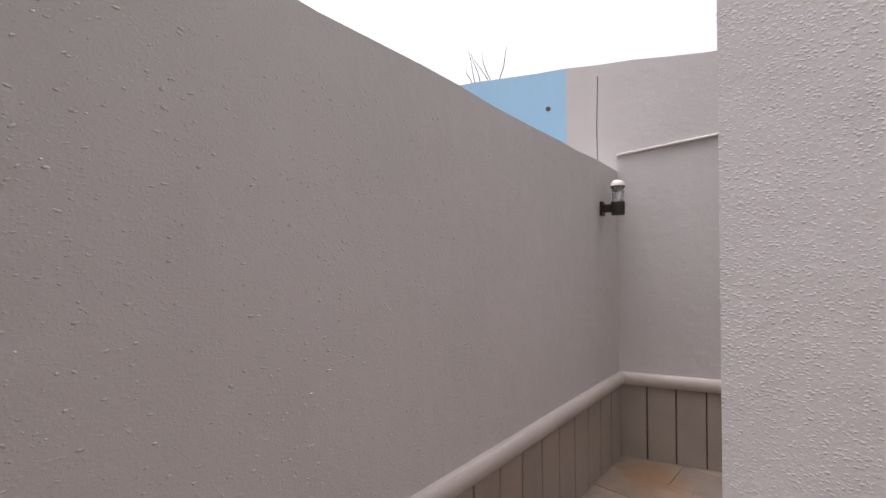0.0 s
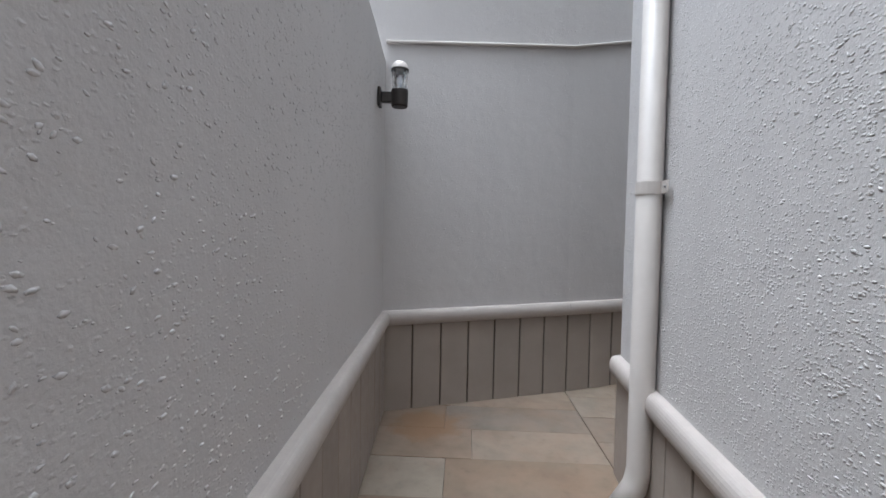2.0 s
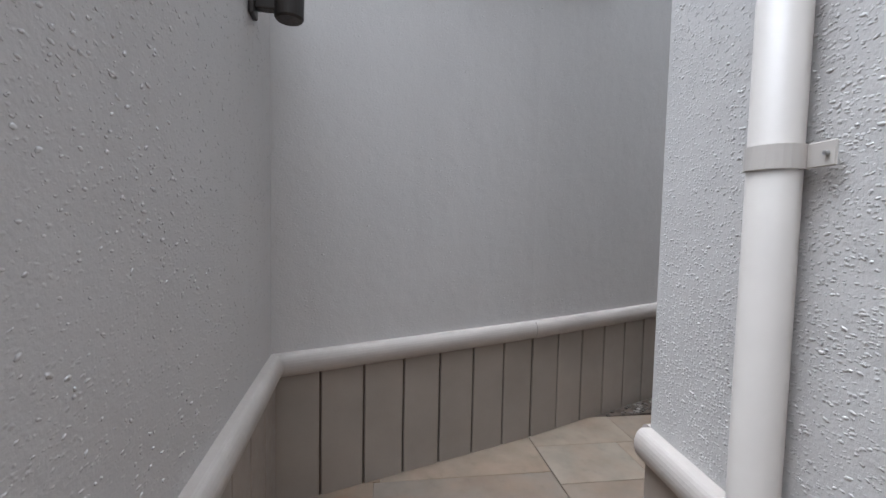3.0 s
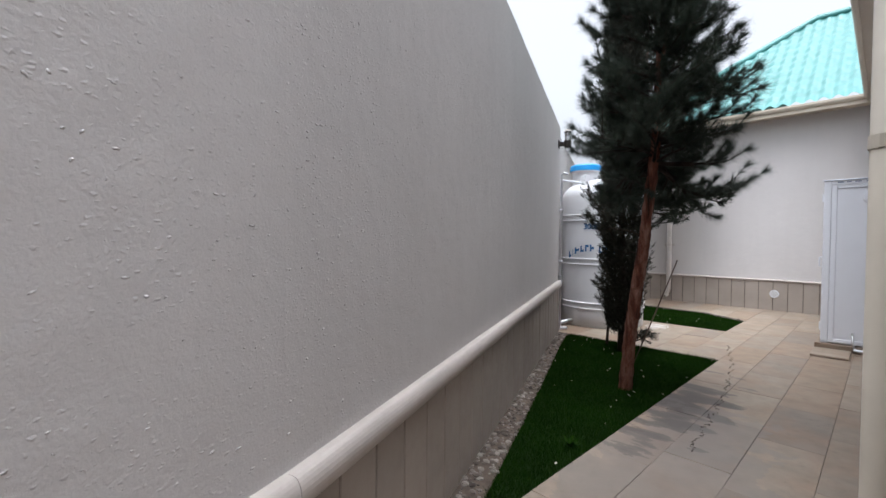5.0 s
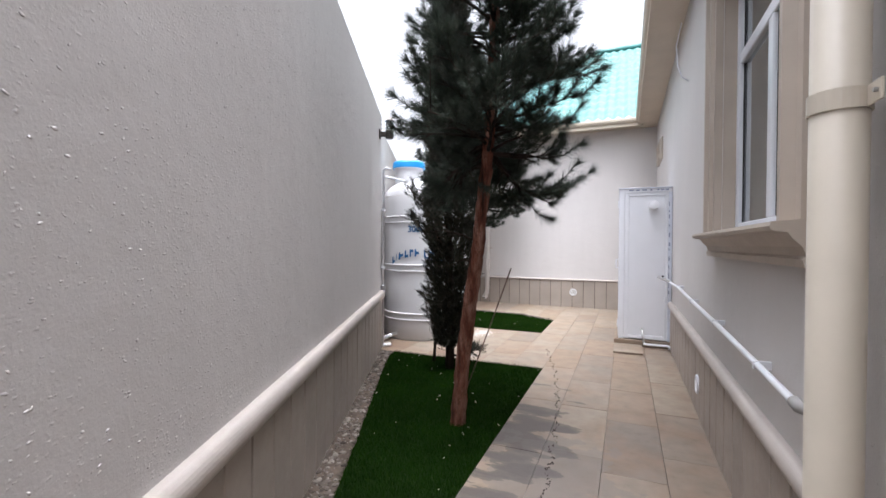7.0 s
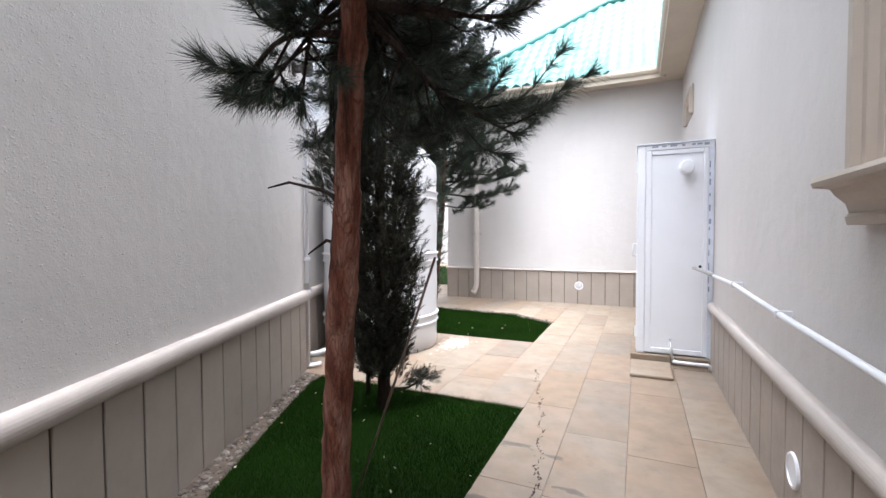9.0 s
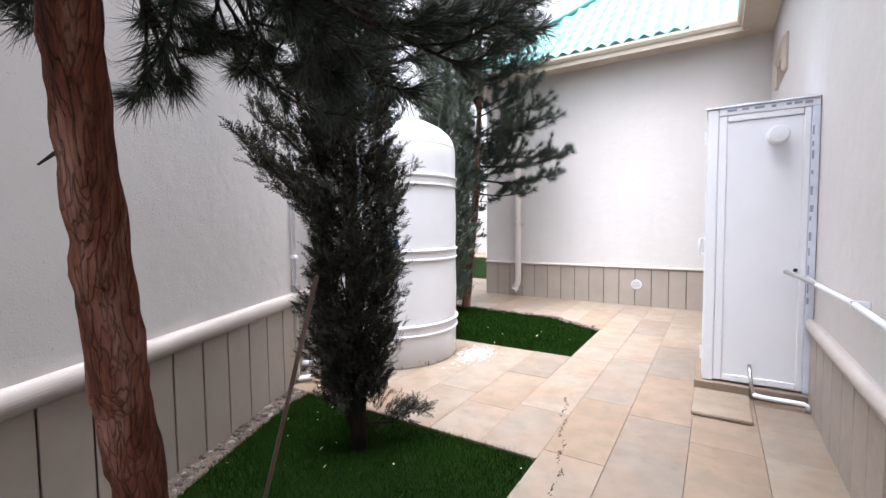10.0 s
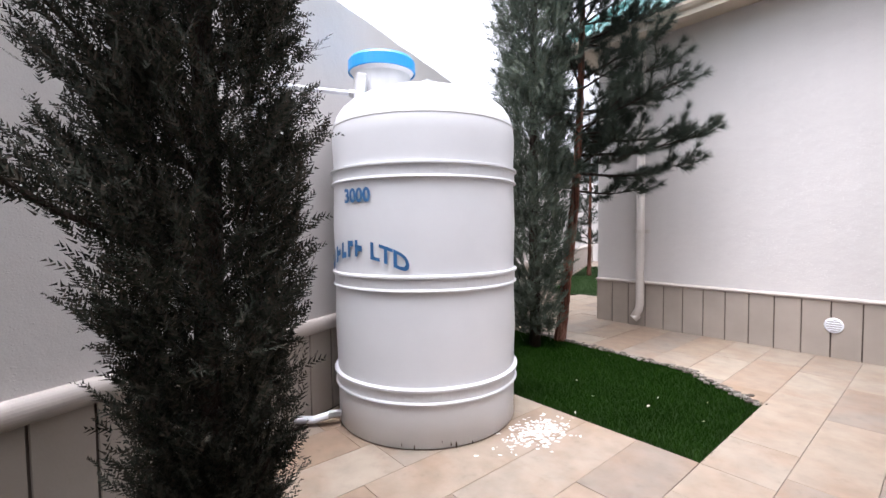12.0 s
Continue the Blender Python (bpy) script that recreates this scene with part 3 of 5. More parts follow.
hip = [(-4.52 + k * 3.2 / 8, 9.60 + k * 3.2 / 8, EZ + 0.15 + k * 3.2 / 8 * RS) for k in range(9)]
hip += [(-1.32 + 4.0, 12.8, EZ + 0.15 + 3.2 * RS)]
tagged(part("roof_ridge", tube(hip, 0.07, 10), ROOF, smooth=True), "turquoise ridge capping of the wing roof", "roof", kind="structure")

# seam and hole in the tall wall
sp = Vector((-0.65 + 0.378 * 0.14 + n01[0] * 0.001, -1.35 - 0.14 + n01[1] * 0.001, 0))
tagged(part("wall_seam", tube([sp + Vector((0, 0, 2.3)), sp + Vector((0.002, -0.006, 2.7)), sp + Vector((-0.002, 0.005, 3.15))], 0.0035, 5), JOINT), "thin crack where two stretches of wall meet", "crack", kind="structure")
hp0 = Vector((-0.65 + 0.378 * 0.52 + n01[0] * 0.001, -1.35 - 0.52 + n01[1] * 0.001, 2.93))
tagged(part("wall_hole", tube([hp0, hp0 + Vector((n01[0], n01[1], 0)) * 0.004], 0.022, 9), JOINT), "small dark hole in the blue wall", "hole", kind="structure")

# ---- window with its moulded surround ----
def window(name, y0, y1, z0, z1, label, sill, transom, proud=0.085):
    win = holder(name, (0, (y0 + y1) / 2, z0))
    tagged(win, label, "window", kind="structure")

    def wp(n, bm, mat, lab="", smooth=False, parent=None):
        ob = part(n, bm, mat, parent or win, lab, smooth)
        if parent is None:
            ob.matrix_parent_inverse = Matrix.Translation((0, -(y0 + y1) / 2, -z0))
        return ob

    b = 0.14
    prof = [(-0.0, -b), (proud * 0.45, -b), (proud * 0.55, -b + 0.02), (proud, -b + 0.035), (proud, -b + 0.065), (proud * 0.75, -b + 0.075),
            (proud * 0.75, -b + 0.1), (proud * 0.5, -b + 0.11), (proud * 0.5, 0.0), (0.0, 0.0)]
    for side, yy, sgn in (("far", y1, -1), ("near", y0, 1)):
        bm = bmesh.new()
        e = []
        for zz in (z0, z1):
            e.append([bm.verts.new((-o, yy + sgn * w, zz + (-w if zz == z1 else 0))) for o, w in prof])
        k = len(prof)
        for i in range(k):
            bm.faces.new((e[0][i], e[0][(i + 1) % k], e[1][(i + 1) % k], e[1][i]))
        bm.faces.new(e[0])
        bm.faces.new(e[1])
        wp("surround_jamb", bm, TRIM)
    bm = bmesh.new()
    e = [[bm.verts.new((-o, (y0 + w) if q == 0 else (y1 - w), z1 - w)) for o, w in prof] for q in (0, 1)]
    k = len(prof)
    for i in range(k):
        bm.faces.new((e[0][i], e[0][(i + 1) % k], e[1][(i + 1) % k], e[1][i]))
    bm.faces.new(e[0])
    bm.faces.new(e[1])
    bmesh.ops.delete(bm, geom=[v for v in bm.verts if not v.link_faces], context="VERTS")
    wp("surround_head", bm, TRIM)
    # reveal lining
    r = 0.10
    bm = box((0.003, y1 - 0.012, z0), (r, y1 - 0.002, z1))
    add_box(bm, (0.003, y0 + 0.002, z0), (r, y0 + 0.012, z1))
    add_box(bm, (0.003, y0 + 0.012, z1 - 0.012), (r, y1 - 0.012, z1 - 0.002))
    wp("reveal", bm, TRIM)
    # PVC frame
    f = 0.055
    bm = box((r - 0.03, y0 + 0.012, z0), (r + 0.04, y0 + 0.012 + f, z1 - 0.012), 0.006)
    add_box(bm, (r - 0.03, y1 - 0.012 - f, z0), (r + 0.04, y1 - 0.012, z1 - 0.012), 0.006)
    add_box(bm, (r - 0.027, y0 + 0.012 + f, z0), (r + 0.037, y1 - 0.012 - f, z0 + f), 0.006)
    add_box(bm, (r - 0.027, y0 + 0.012 + f, z1 - 0.012 - f), (r + 0.037, y1 - 0.012 - f, z1 - 0.012), 0.006)
    frame_ob = wp("window_frame", bm, PVC, "white PVC frame")
    ymid = (y0 + y1) / 2
    if transom:
        bm = box((r - 0.024, y0 + 0.012 + f, transom - 0.035), (r + 0.034, y1 - 0.012 - f, transom + 0.035), 0.006)
        wp("transom_bar", bm, PVC)
        bm = box((r - 0.024, ymid - 0.04, z0 + f), (r + 0.034, ymid + 0.04, transom - 0.035), 0.006)
        wp("mullion", bm, PVC)
        panes = [(y0 + 0.067, ymid - 0.04, z0 + f, transom - 0.035), (ymid + 0.04, y1 - 0.067, z0 + f, transom - 0.035),
                 (y0 + 0.067, y1 - 0.067, transom + 0.035, z1 - 0.067)]
    else:
        panes = [(y0 + 0.067, y1 - 0.067, z0 + f, z1 - 0.067)]
    for a, c, d, g in panes:
        ob = wp("pane", box((r + 0.002, a, d), (r + 0.008, c, g)), WIN_GLASS)
        ob.visible_shadow = False
        gasket = box((r - 0.006, a, d), (r + 0.001, a + 0.008, g))
        add_box(gasket, (r - 0.006, c - 0.008, d), (r + 0.001, c, g))
        wp("gasket", gasket, BLACK)
    if sill:
        prof = [(0.0, z0 - 0.15), (0.045, z0 - 0.15), (0.05, z0 - 0.125), (0.04, z0 - 0.115), (0.05, z0 - 0.085), (0.075, z0 - 0.06), (0.088, z0 - 0.04),
                (0.13, z0 - 0.034), (0.135, z0 - 0.02), (0.13, z0 - 0.006), (0.0, z0 + 0.004)]
        bm = sweep(prof, (0.0, y0 - b - 0.06), (0.0, y1 + b + 0.06), (-1, 0))
        add_box(bm, (0.002, y0 + 0.013, z0 - 0.02), (r - 0.03, y1 - 0.013, z0 - 0.001))
        wp("window_sill", bm, TRIM, "moulded sill with a worn front edge")
        bm = box((0.0, y0 + 0.02, z0 + 0.003), (r - 0.03, y1 - 0.02, z0 + 0.012), 0.002)
        wp("inner_sill", bm, PVC)
    return win


window("window_1", WY0, WY1, WZ0, WZ1, "white PVC window deep in a moulded taupe surround", True, 2.46)
window("window_2", VY0, VY1, VZ0, VZ1, "small high window in a moulded taupe surround", False, 0, 0.05)

# ---- rain pipes ----
def rain_pipe(at, n, z0, z1, r, mat, clips, shoe, label):
    """A round downpipe at plan point at, standing off a wall whose way out is n; shoe is the way the foot kicks."""
    p = holder("rain_pipe", (at[0], at[1], z0))
    tagged(p, label, "pipe")
    back = Matrix.Translation((-at[0], -at[1], -z0))
    q = lambda ob: setattr(ob, "matrix_parent_inverse", back) or ob
    foot = Vector((at[0], at[1], z0 + 0.09)) + Vector((shoe[0], shoe[1], 0)) * 0.09 - Vector((0, 0, 0.055))
    bm = tube([(at[0], at[1], z1), (at[0], at[1], z0 + 0.22), (at[0] + shoe[0] * 0.015, at[1] + shoe[1] * 0.015, z0 + 0.15), foot], [r, r, r, r * 0.96], 24)
    q(part("pipe", bm, mat, p, smooth=True))
    way = Vector((shoe[0] * 0.75, shoe[1] * 0.75, -0.55)).normalized()
    bm = tube([foot - way * 0.07, foot + way * 0.012], [r * 1.07, r * 1.07], 24, cap=False)
    q(part("shoe_collar", bm, mat, p, smooth=True))
    bm = tube([foot + way * 0.002, foot + way * 0.006], [r * 0.94, r * 0.94], 20)
    q(part("mouth", bm, BLACK, p, "dark open mouth of the pipe"))
    t = Vector((-n[1], n[0], 0))
    for z in clips:
        ring = lathe([(r + 0.001, -0.024), (r + 0.005, -0.024), (r + 0.005, 0.024), (r + 0.001, 0.024)], 24, (at[0], at[1], z))
        c = q(part("clip", ring, mat, p))
        wall_pt = Vector((at[0], at[1], z)) - Vector((n[0], n[1], 0)) * (r + 0.012)
        turn = Matrix(((t.x, n[0], 0, 0), (t.y, n[1], 0, 0), (0, 0, 1, 0), (0, 0, 0, 1)))
        strap = box((-r - 0.055, r * 0.55, -0.024), (r + 0.055, r * 0.55 + 0.006, 0.024), 0.002, 1, Matrix.Translation(wall_pt) @ turn)
        q(part("bracket", strap, mat, p))
        for s in (-1, 1):
            bp = wall_pt + t * s * (r + 0.04) + Vector((n[0], n[1], 0)) * (r * 0.55 + 0.004)
            q(part("bolt", tube([bp, bp + Vector((n[0], n[1], 0)) * 0.01], 0.005, 6), STEEL, p))
    return p


rain_pipe((0.48, -0.086), (nHS[0], nHS[1]), 0.06, 3.66, 0.048, PALE_PIPE, (1.41,), (0.0, -1.0), "cream painted round rain pipe clipped beside the house corner")
rain_pipe((-0.085, 1.69), (-1, 0), 0.04, 3.66, 0.056, CREAM_PIPE, (1.665,), (-1.0, 0.0), "cream painted round rain pipe clipped beside the window")
rain_pipe((-3.48, 9.93), (0, -1), 0.08, 3.66, 0.05, PALE_PIPE, (1.25, 2.9), (-0.6, -0.5), "pale painted rain pipe on the wing wall")
tagged(part("service_pipe", tube([(-0.022, 1.545, 0.62), (-0.022, 1.545, 3.68)], 0.015, 12), CREAM_PIPE, smooth=True), "slim cream pipe running up behind the rain pipe", "pipe")
tagged(part("cable_duct", box((0.49, -0.10, 2.34), (0.575, -0.034, 3.69), 0.004), TRIM), "brown cable duct on the house wall", "duct")

# heating pipe along the house wall
hp = [(-0.045, 6.60, 0.885), (-0.055, 6.2, 0.885), (-0.05, 5.4, 0.90), (-0.048, 4.4, 0.875), (-0.052, 3.4, 0.865), (-0.048, 2.5, 0.84), (-0.046, 2.06, 0.825)]
water_pipe = holder("water_pipe", (-0.05, 2.06, 0.82))
tagged(water_pipe, "white plastic water pipe sagging along the house wall", "pipe")
wpi = Matrix.Translation((0.05, -2.06, -0.82))
for nm, bm, mt in (("pipe", tube(hp, 0.0135, 10), PVC), ("sleeve", tube([(-0.16, 6.60, 0.92), (-0.10, 6.45, 0.90), (-0.053, 6.2, 0.886)], 0.015, 8), GREY_BOARD),
                   ("elbow", tube([(-0.046, 2.085, 0.828), (-0.046, 2.045, 0.824), (-0.03, 2.03, 0.823), (0.0, 2.03, 0.823)], 0.020, 10), GREY_BOARD)):
    o = part(nm, bm, mt, water_pipe, smooth=True)
    o.matrix_parent_inverse = wpi
hz_at = lambda y: {5.4: 0.90, 4.4: 0.875, 3.4: 0.865, 2.5: 0.84}[y]
for yy in (5.4, 4.4, 3.4, 2.5):
    o = part("clip", box((-0.066, yy - 0.007, hz_at(yy) - 0.017), (-0.0, yy + 0.007, hz_at(yy) + 0.017), 0.002), PVC, water_pipe)
    o.matrix_parent_inverse = wpi


# ---- round vents ----
def vent(at, n, r, slats, label):
    v = holder("air_vent", at)
    tagged(v, label, "vent")
    rot = Vector((0, 0, 1)).rotation_difference(Vector(n)).to_matrix().to_4x4()
    bm = lathe([(0, 0), (r, 0), (r, 0.006), (r * 0.96, 0.012), (r * 0.82, 0.014), (r * 0.80, 0.008), (0, 0.008)], 32)
    bm.transform(rot)
    part("ring", bm, PVC, v)
    if slats:
        for k in range(5):
            off = (k - 2) * r * 0.30
            half = math.sqrt(max(0.001, (r * 0.8) ** 2 - off ** 2))
            side = Vector(n).cross(Vector((0, 0, 1)))
            c = Vector(n) * 0.010 + Vector((0, 0, off))
            bm = tube([c - side * half, c + side * half], r * 0.065, 6)
            part("slat", bm, PVC, v)
        # grey disc gives the gaps between the slats their shade as colour
        bm = lathe([(0, 0.0085), (r * 0.8, 0.0085), (r * 0.8, 0.009), (0, 0.009)], 24)
        bm.transform(rot)
        part("shadow_gap", bm, GREY_BOARD, v)
    return v


vent((-1.58, 9.984, 0.32), (0, -1, 0), 0.075, True, "round white slatted air vent in the dado")
vent((-0.018, 4.27, 0.24), (-1, 0, 0), 0.075, False, "round white vent cover low on the house wall")


# ---- wall lanterns ----
def lantern(at, n, label):
    """A lantern whose back plate centre is at the wall point at; n points out of the wall."""
    L = holder("wall_lantern", at)
    L.matrix_world = Matrix.Translation(at) @ Matrix(((n[0], -n[1], 0, 0), (n[1], n[0], 0, 0), (0, 0, 1, 0), (0, 0, 0, 1)))
    tagged(L, label, "lamp", group="wall lanterns")
    part("back_plate", box((0.0, -0.035, -0.055), (0.018, 0.035, 0.055), 0.006, 2), DARK_METAL, L)
    part("arm", box((0.018, -0.02, -0.03), (0.085, 0.02, 0.03), 0.005, 2), DARK_METAL, L)
    part("socket_base", lathe([(0, -0.055), (0.042, -0.055), (0.048, -0.048), (0.05, 0.04), (0.047, 0.045), (0, 0.045)], 28, (0.125, 0, 0)), DARK_METAL, L, smooth=False)
    prof = [(0.041, 0.045)]
    for k in range(9):
        prof += [(0.046, 0.05 + k * 0.012), (0.041, 0.056 + k * 0.012)]
    g = part("glass", lathe(prof + [(0.034, 0.152), (0.034, 0.05)], 28, (0.125, 0, 0)), LAMP_GLASS, L, "clear ribbed glass")
    g.visible_shadow = False
    part("bulb", lathe([(0, 0.046), (0.014, 0.046), (0.014, 0.075), (0.022, 0.10), (0.02, 0.125), (0, 0.138)], 16, (0.125, 0, 0)), PVC, L, smooth=True)
    part("cap_ring", lathe([(0.036, 0.152), (0.052, 0.150), (0.052, 0.162), (0.036, 0.164)], 28, (0.125, 0, 0)), DARK_METAL, L)
    part("cap", lathe([(0.05, 0.162), (0.046, 0.185), (0.03, 0.203), (0, 0.208)], 28, (0.125, 0, 0)), PALE_PIPE, L, "pale domed cap", True)
    return L


lx = -0.30
lantern((lx, W0[1] + (lx - W0[0]) * 0.0556 + 0.002, 2.0), nS, "dark bronze wall lantern with ribbed glass on the garden wall")
ly = 4.93
lantern((-1.16 - 0.441 * ly + n12[0] * 0.002, ly + n12[1] * 0.002, 2.66), n12, "dark bronze wall lantern near the water tank")

# ---- water tank ----
TC, TR = (-3.31, 6.26), 0.64
tank = holder("water_tank", (TC[0], TC[1], 0.0))
tagged(tank, "white plastic water tank with a blue lid on the paving", "water tank")
prof = [(0, 0.001), (0.615, 0.001), (0.628, 0.012)]
for z, r in ((0.26, 0.632), (0.42, 0.632), (0.65, 0.640), (0.92, 0.634), (1.10, 0.634), (1.35, 0.642), (1.60, 0.634), (1.74, 0.634), (1.90, 0.640)):
    prof.append((r, z))
prof += [(0.637, 1.955), (0.630, 2.015), (0.612, 2.07), (0.575, 2.125), (0.51, 2.18), (0.42, 2.228), (0.30, 2.266), (0.16, 2.289), (0, 2.296)]
body = part("body", lathe(prof, 72), TANK, tank, smooth=True)
for z in (0.325, 0.995, 1.665):
    part("band", lathe([(0.630, z - 0.05), (0.652, z - 0.044), (0.650, z - 0.036), (0.641, z - 0.03), (0.641, z + 0.028), (0.655, z + 0.034), (0.655, z + 0.046), (0.630, z + 0.054)], 72), TANK, tank, smooth=False)
part("seam", lathe([(0.6330, 1.9935), (0.6355, 1.9945), (0.6352, 1.9960), (0.632, 1.9970)], 72), PALE_PIPE, tank, "thin dark mould seam")
LO = (-0.19, -0.22)
part("neck", lathe([(0.20, 2.10), (0.20, 2.40), (0.215, 2.42), (0.225, 2.43), (0.225, 2.445), (0, 2.446)], 40, (LO[0], LO[1], 0)), TANK, tank, smooth=False)
part("lid", lathe([(0, 2.53), (0.19, 2.527), (0.222, 2.515), (0.236, 2.495), (0.238, 2.425), (0.228, 2.42), (0.226, 2.447), (0, 2.448)], 40, (LO[0], LO[1], 0)), TANK_BLUE, tank, "blue screw lid", smooth=False)
part("spout", box((-0.03, -0.05, 2.20), (0.11, 0.04, 2.352), 0.010, 2), TANK, tank)
m = Matrix.Translation((-0.10, -0.47, 2.2)) @ Matrix.Rotation(radians(-35), 4, "Z") @ Matrix.Rotation(radians(-8), 4, "X")
part("inlet_plate", box((-0.09, -0.012, -0.11), (0.09, 0.05, 0.13), 0.006, 2, m), TANK, tank)
ip = [(-0.06, -0.50, 2.20), (-0.14, -0.62, 2.215), (-0.30, -0.86, 2.24), (-0.47, -1.06, 2.26)]
part("inlet_pipe", tube(ip, 0.016, 10), PVC, tank, smooth=True)
part("inlet_nut", tube([ip[0], (-0.085, -0.54, 2.205)], 0.026, 8), STEEL, tank)
part("outlet_nut", tube([(-0.17, -0.605, 0.075), (-0.21, -0.68, 0.075)], 0.028, 8), STEEL, tank)
op = [(-0.19, -0.63, 0.075), (-0.235, -0.72, 0.06), (-0.26, -0.76, 0.045), (-0.33, -0.80, 0.035), (-0.44, -0.93, 0.035), (-0.50, -1.02, 0.035)]
part("outlet_pipe", tube(op, 0.026, 12), PVC, tank, smooth=True)


def around_tank(bm, az0, z0, drop=0.0):
    """Wraps flat work (x along, y up) round the tank; az0 is the middle, drop lets the ends hang."""
    for v in bm.verts:
        x, y, d = v.co
        a = az0 + x / 0.645
        r = 0.6455 + d
        v.co = (r * math.cos(a), r * math.sin(a), z0 + y - drop * x * x)
    return bm


def lettering(text, size):
    cu = bpy.data.curves.new("letters", "FONT")
    cu.body, cu.size, cu.align_x, cu.resolution_u, cu.extrude = text, size, "CENTER", 3, 0.0008
    cu.offset = size * 0.028
    ob = bpy.data.objects.new("letters", cu)
    scene.collection.objects.link(ob)
    bpy.context.view_layer.update()
    me = bpy.data.meshes.new_from_object(ob.evaluated_get(bpy.context.evaluated_depsgraph_get()))
    bpy.data.objects.remove(ob)
    bm = bmesh.new()
    bm.from_mesh(me)
    bmesh.ops.bisect_plane(bm, geom=list(bm.verts) + list(bm.edges) + list(bm.faces), plane_co=(0, 0, 0), plane_no=(1, 0, 0))
    return bm


part("volume_mark", around_tank(lettering("3000", 0.118), radians(-78), 1.487), STENCIL, tank, "blue stencilled number 3000")
# the maker's name, as plain shapes
bm = bmesh.new()
slots = [(-0.36, 0.05), (-0.295, 0.02), (-0.225, 0.075), (-0.135, 0.055), (-0.06, 0.055), (0.015, 0.06)]
for k, (x, w) in enumerate(slots):
    add_box(bm, (x - w / 2, -0.05, 0), (x - w / 2 + w * 0.4, 0.05, 0.0014))
    if w > 0.03:
        y = (-0.05, 0.012, -0.018)[k % 3]
        add_box(bm, (x - w / 2 + w * 0.4, y, 0), (x + w / 2, y + 0.036, 0.0014))
tagged(part("maker_mark", around_tank(bm, radians(-78), 1.205, 0.75), STENCIL, tank, "row of blue stencilled shapes"), kind="stuff")
bm = lettering("LTD", 0.14)
for v in bm.verts:
    v.co.x += 0.235
    v.co.y -= 0.05
part("trade_mark", around_tank(bm, radians(-78), 1.205, 0.75), STENCIL, tank, "blue stencilled letters LTD")
bm = bmesh.new()
for a, r, z in ((-25, 0.012, 0.03), (-22, 0.02, 0.02), (-30, 0.008, 0.05), (-45, 0.014, 0.02), (-52, 0.01, 0.03), (-12, 0.012, 0.015)):
    bmesh.ops.create_icosphere(bm, subdivisions=1, radius=r, matrix=Matrix.Translation((0.632 * math.cos(radians(a)), 0.632 * math.sin(radians(a)), z)) @ Matrix.Diagonal((0.3, 0.3, 1.2, 1)))
tagged(part("dirt_spatter", bm, SOIL, tank), kind="stuff")

# riser pipe on the wall beside the tank
rp = Vector((W2[0] + n12[0] * 0.03 + 0.012, W2[1] + n12[1] * 0.03 - 0.03, 0))
riser = holder("riser_pipe", (rp.x, rp.y, 0))
tagged(riser, "white plastic riser pipe up the garden wall to the tank", "pipe")
part("pipe", tube([(0, 0, 0.03), (0, 0, 2.26), (0.03, 0.01, 2.285), (0.075, 0.055, 2.27)], 0.017, 10), PVC, riser, smooth=True)
for z in (0.72, 1.02, 1.75):
    part("clip", box((-0.035, -0.02, z - 0.015), (0.025, 0.02, z + 0.015), 0.003), PVC, riser)
part("valve", tube([(0, 0, 0.74), (0, 0, 0.80)], 0.03, 10), STEEL, riser)
part("branch", tube([(0, 0, 0.035), (0.06, 0.10, 0.035)], 0.020, 10), PVC, riser, smooth=True)

# lime spilled on the paving beside the tank
rng = random.Random(5)
bm = bmesh.new()
for k in range(300):
    a, t = rng.uniform(0, 6.28), rng.gauss(0, 0.16)
    x, y = -2.53 + rng.gauss(0, 0.075), 6.56 + rng.gauss(0, 0.14)
    r = rng.uniform(0.004, 0.013)
    bmesh.ops.create_icosphere(bm, subdivisions=1, radius=r, matrix=Matrix.Translation((x, y, 0.001)) @ Matrix.Rotation(a, 4, "Z") @ Matrix.Diagonal((1.7, 0.8, 0.08, 1)))
tagged(part("lime_spill", bm, LIME), "dried white lime spill on the paving by the tank", "spill", kind="stuff")

# ---- boiler cabinet ----
DX0, DX1, DY, DZ0, DZ1 = -0.635, -0.004, 6.62, 0.085, 2.075
cab = holder("boiler_cabinet", (DX0, DY, DZ0))
tagged(cab, "tall white PVC boiler cabinet on a stone plinth against the house", "cabinet")
ci = Matrix.Translation((-DX0, -DY, -DZ0))


def cp(name, bm, mat, label="", parent=None, smooth=False):
    o = part(name, bm, mat, parent or cab, label, smooth)
    if parent is None:
        o.matrix_parent_inverse = ci
    return o


cp("body", box((DX0 + 0.005, DY + 0.04, DZ0), (DX1, DY + 0.62, DZ1 - 0.03), 0.004), PVC)
cp("front_panel", box((DX0 + 0.12, DY + 0.014, DZ0 + 0.06), (DX1 - 0.08, DY + 0.04, DZ1 - 0.1), 0.003), PVC)
cp("stile", box((DX0, DY, DZ0), (DX0 + 0.068, DY + 0.05, DZ1 - 0.002), 0.007, 2), PVC)
cp("stile", box((DX0 + 0.069, DY + 0.004, DZ0 + 0.01), (DX0 + 0.122, DY + 0.05, DZ1 - 0.055), 0.007, 2), PVC)
cp("stile", box((DX1 - 0.082, DY + 0.004, DZ0 + 0.01), (DX1 - 0.045, DY + 0.05, DZ1 - 0.055), 0.007, 2), PVC)
cp("top_rail", box((DX0 + 0.069, DY, DZ1 - 0.054), (DX1 - 0.0, DY + 0.05, DZ1 - 0.002), 0.006, 2), PVC)
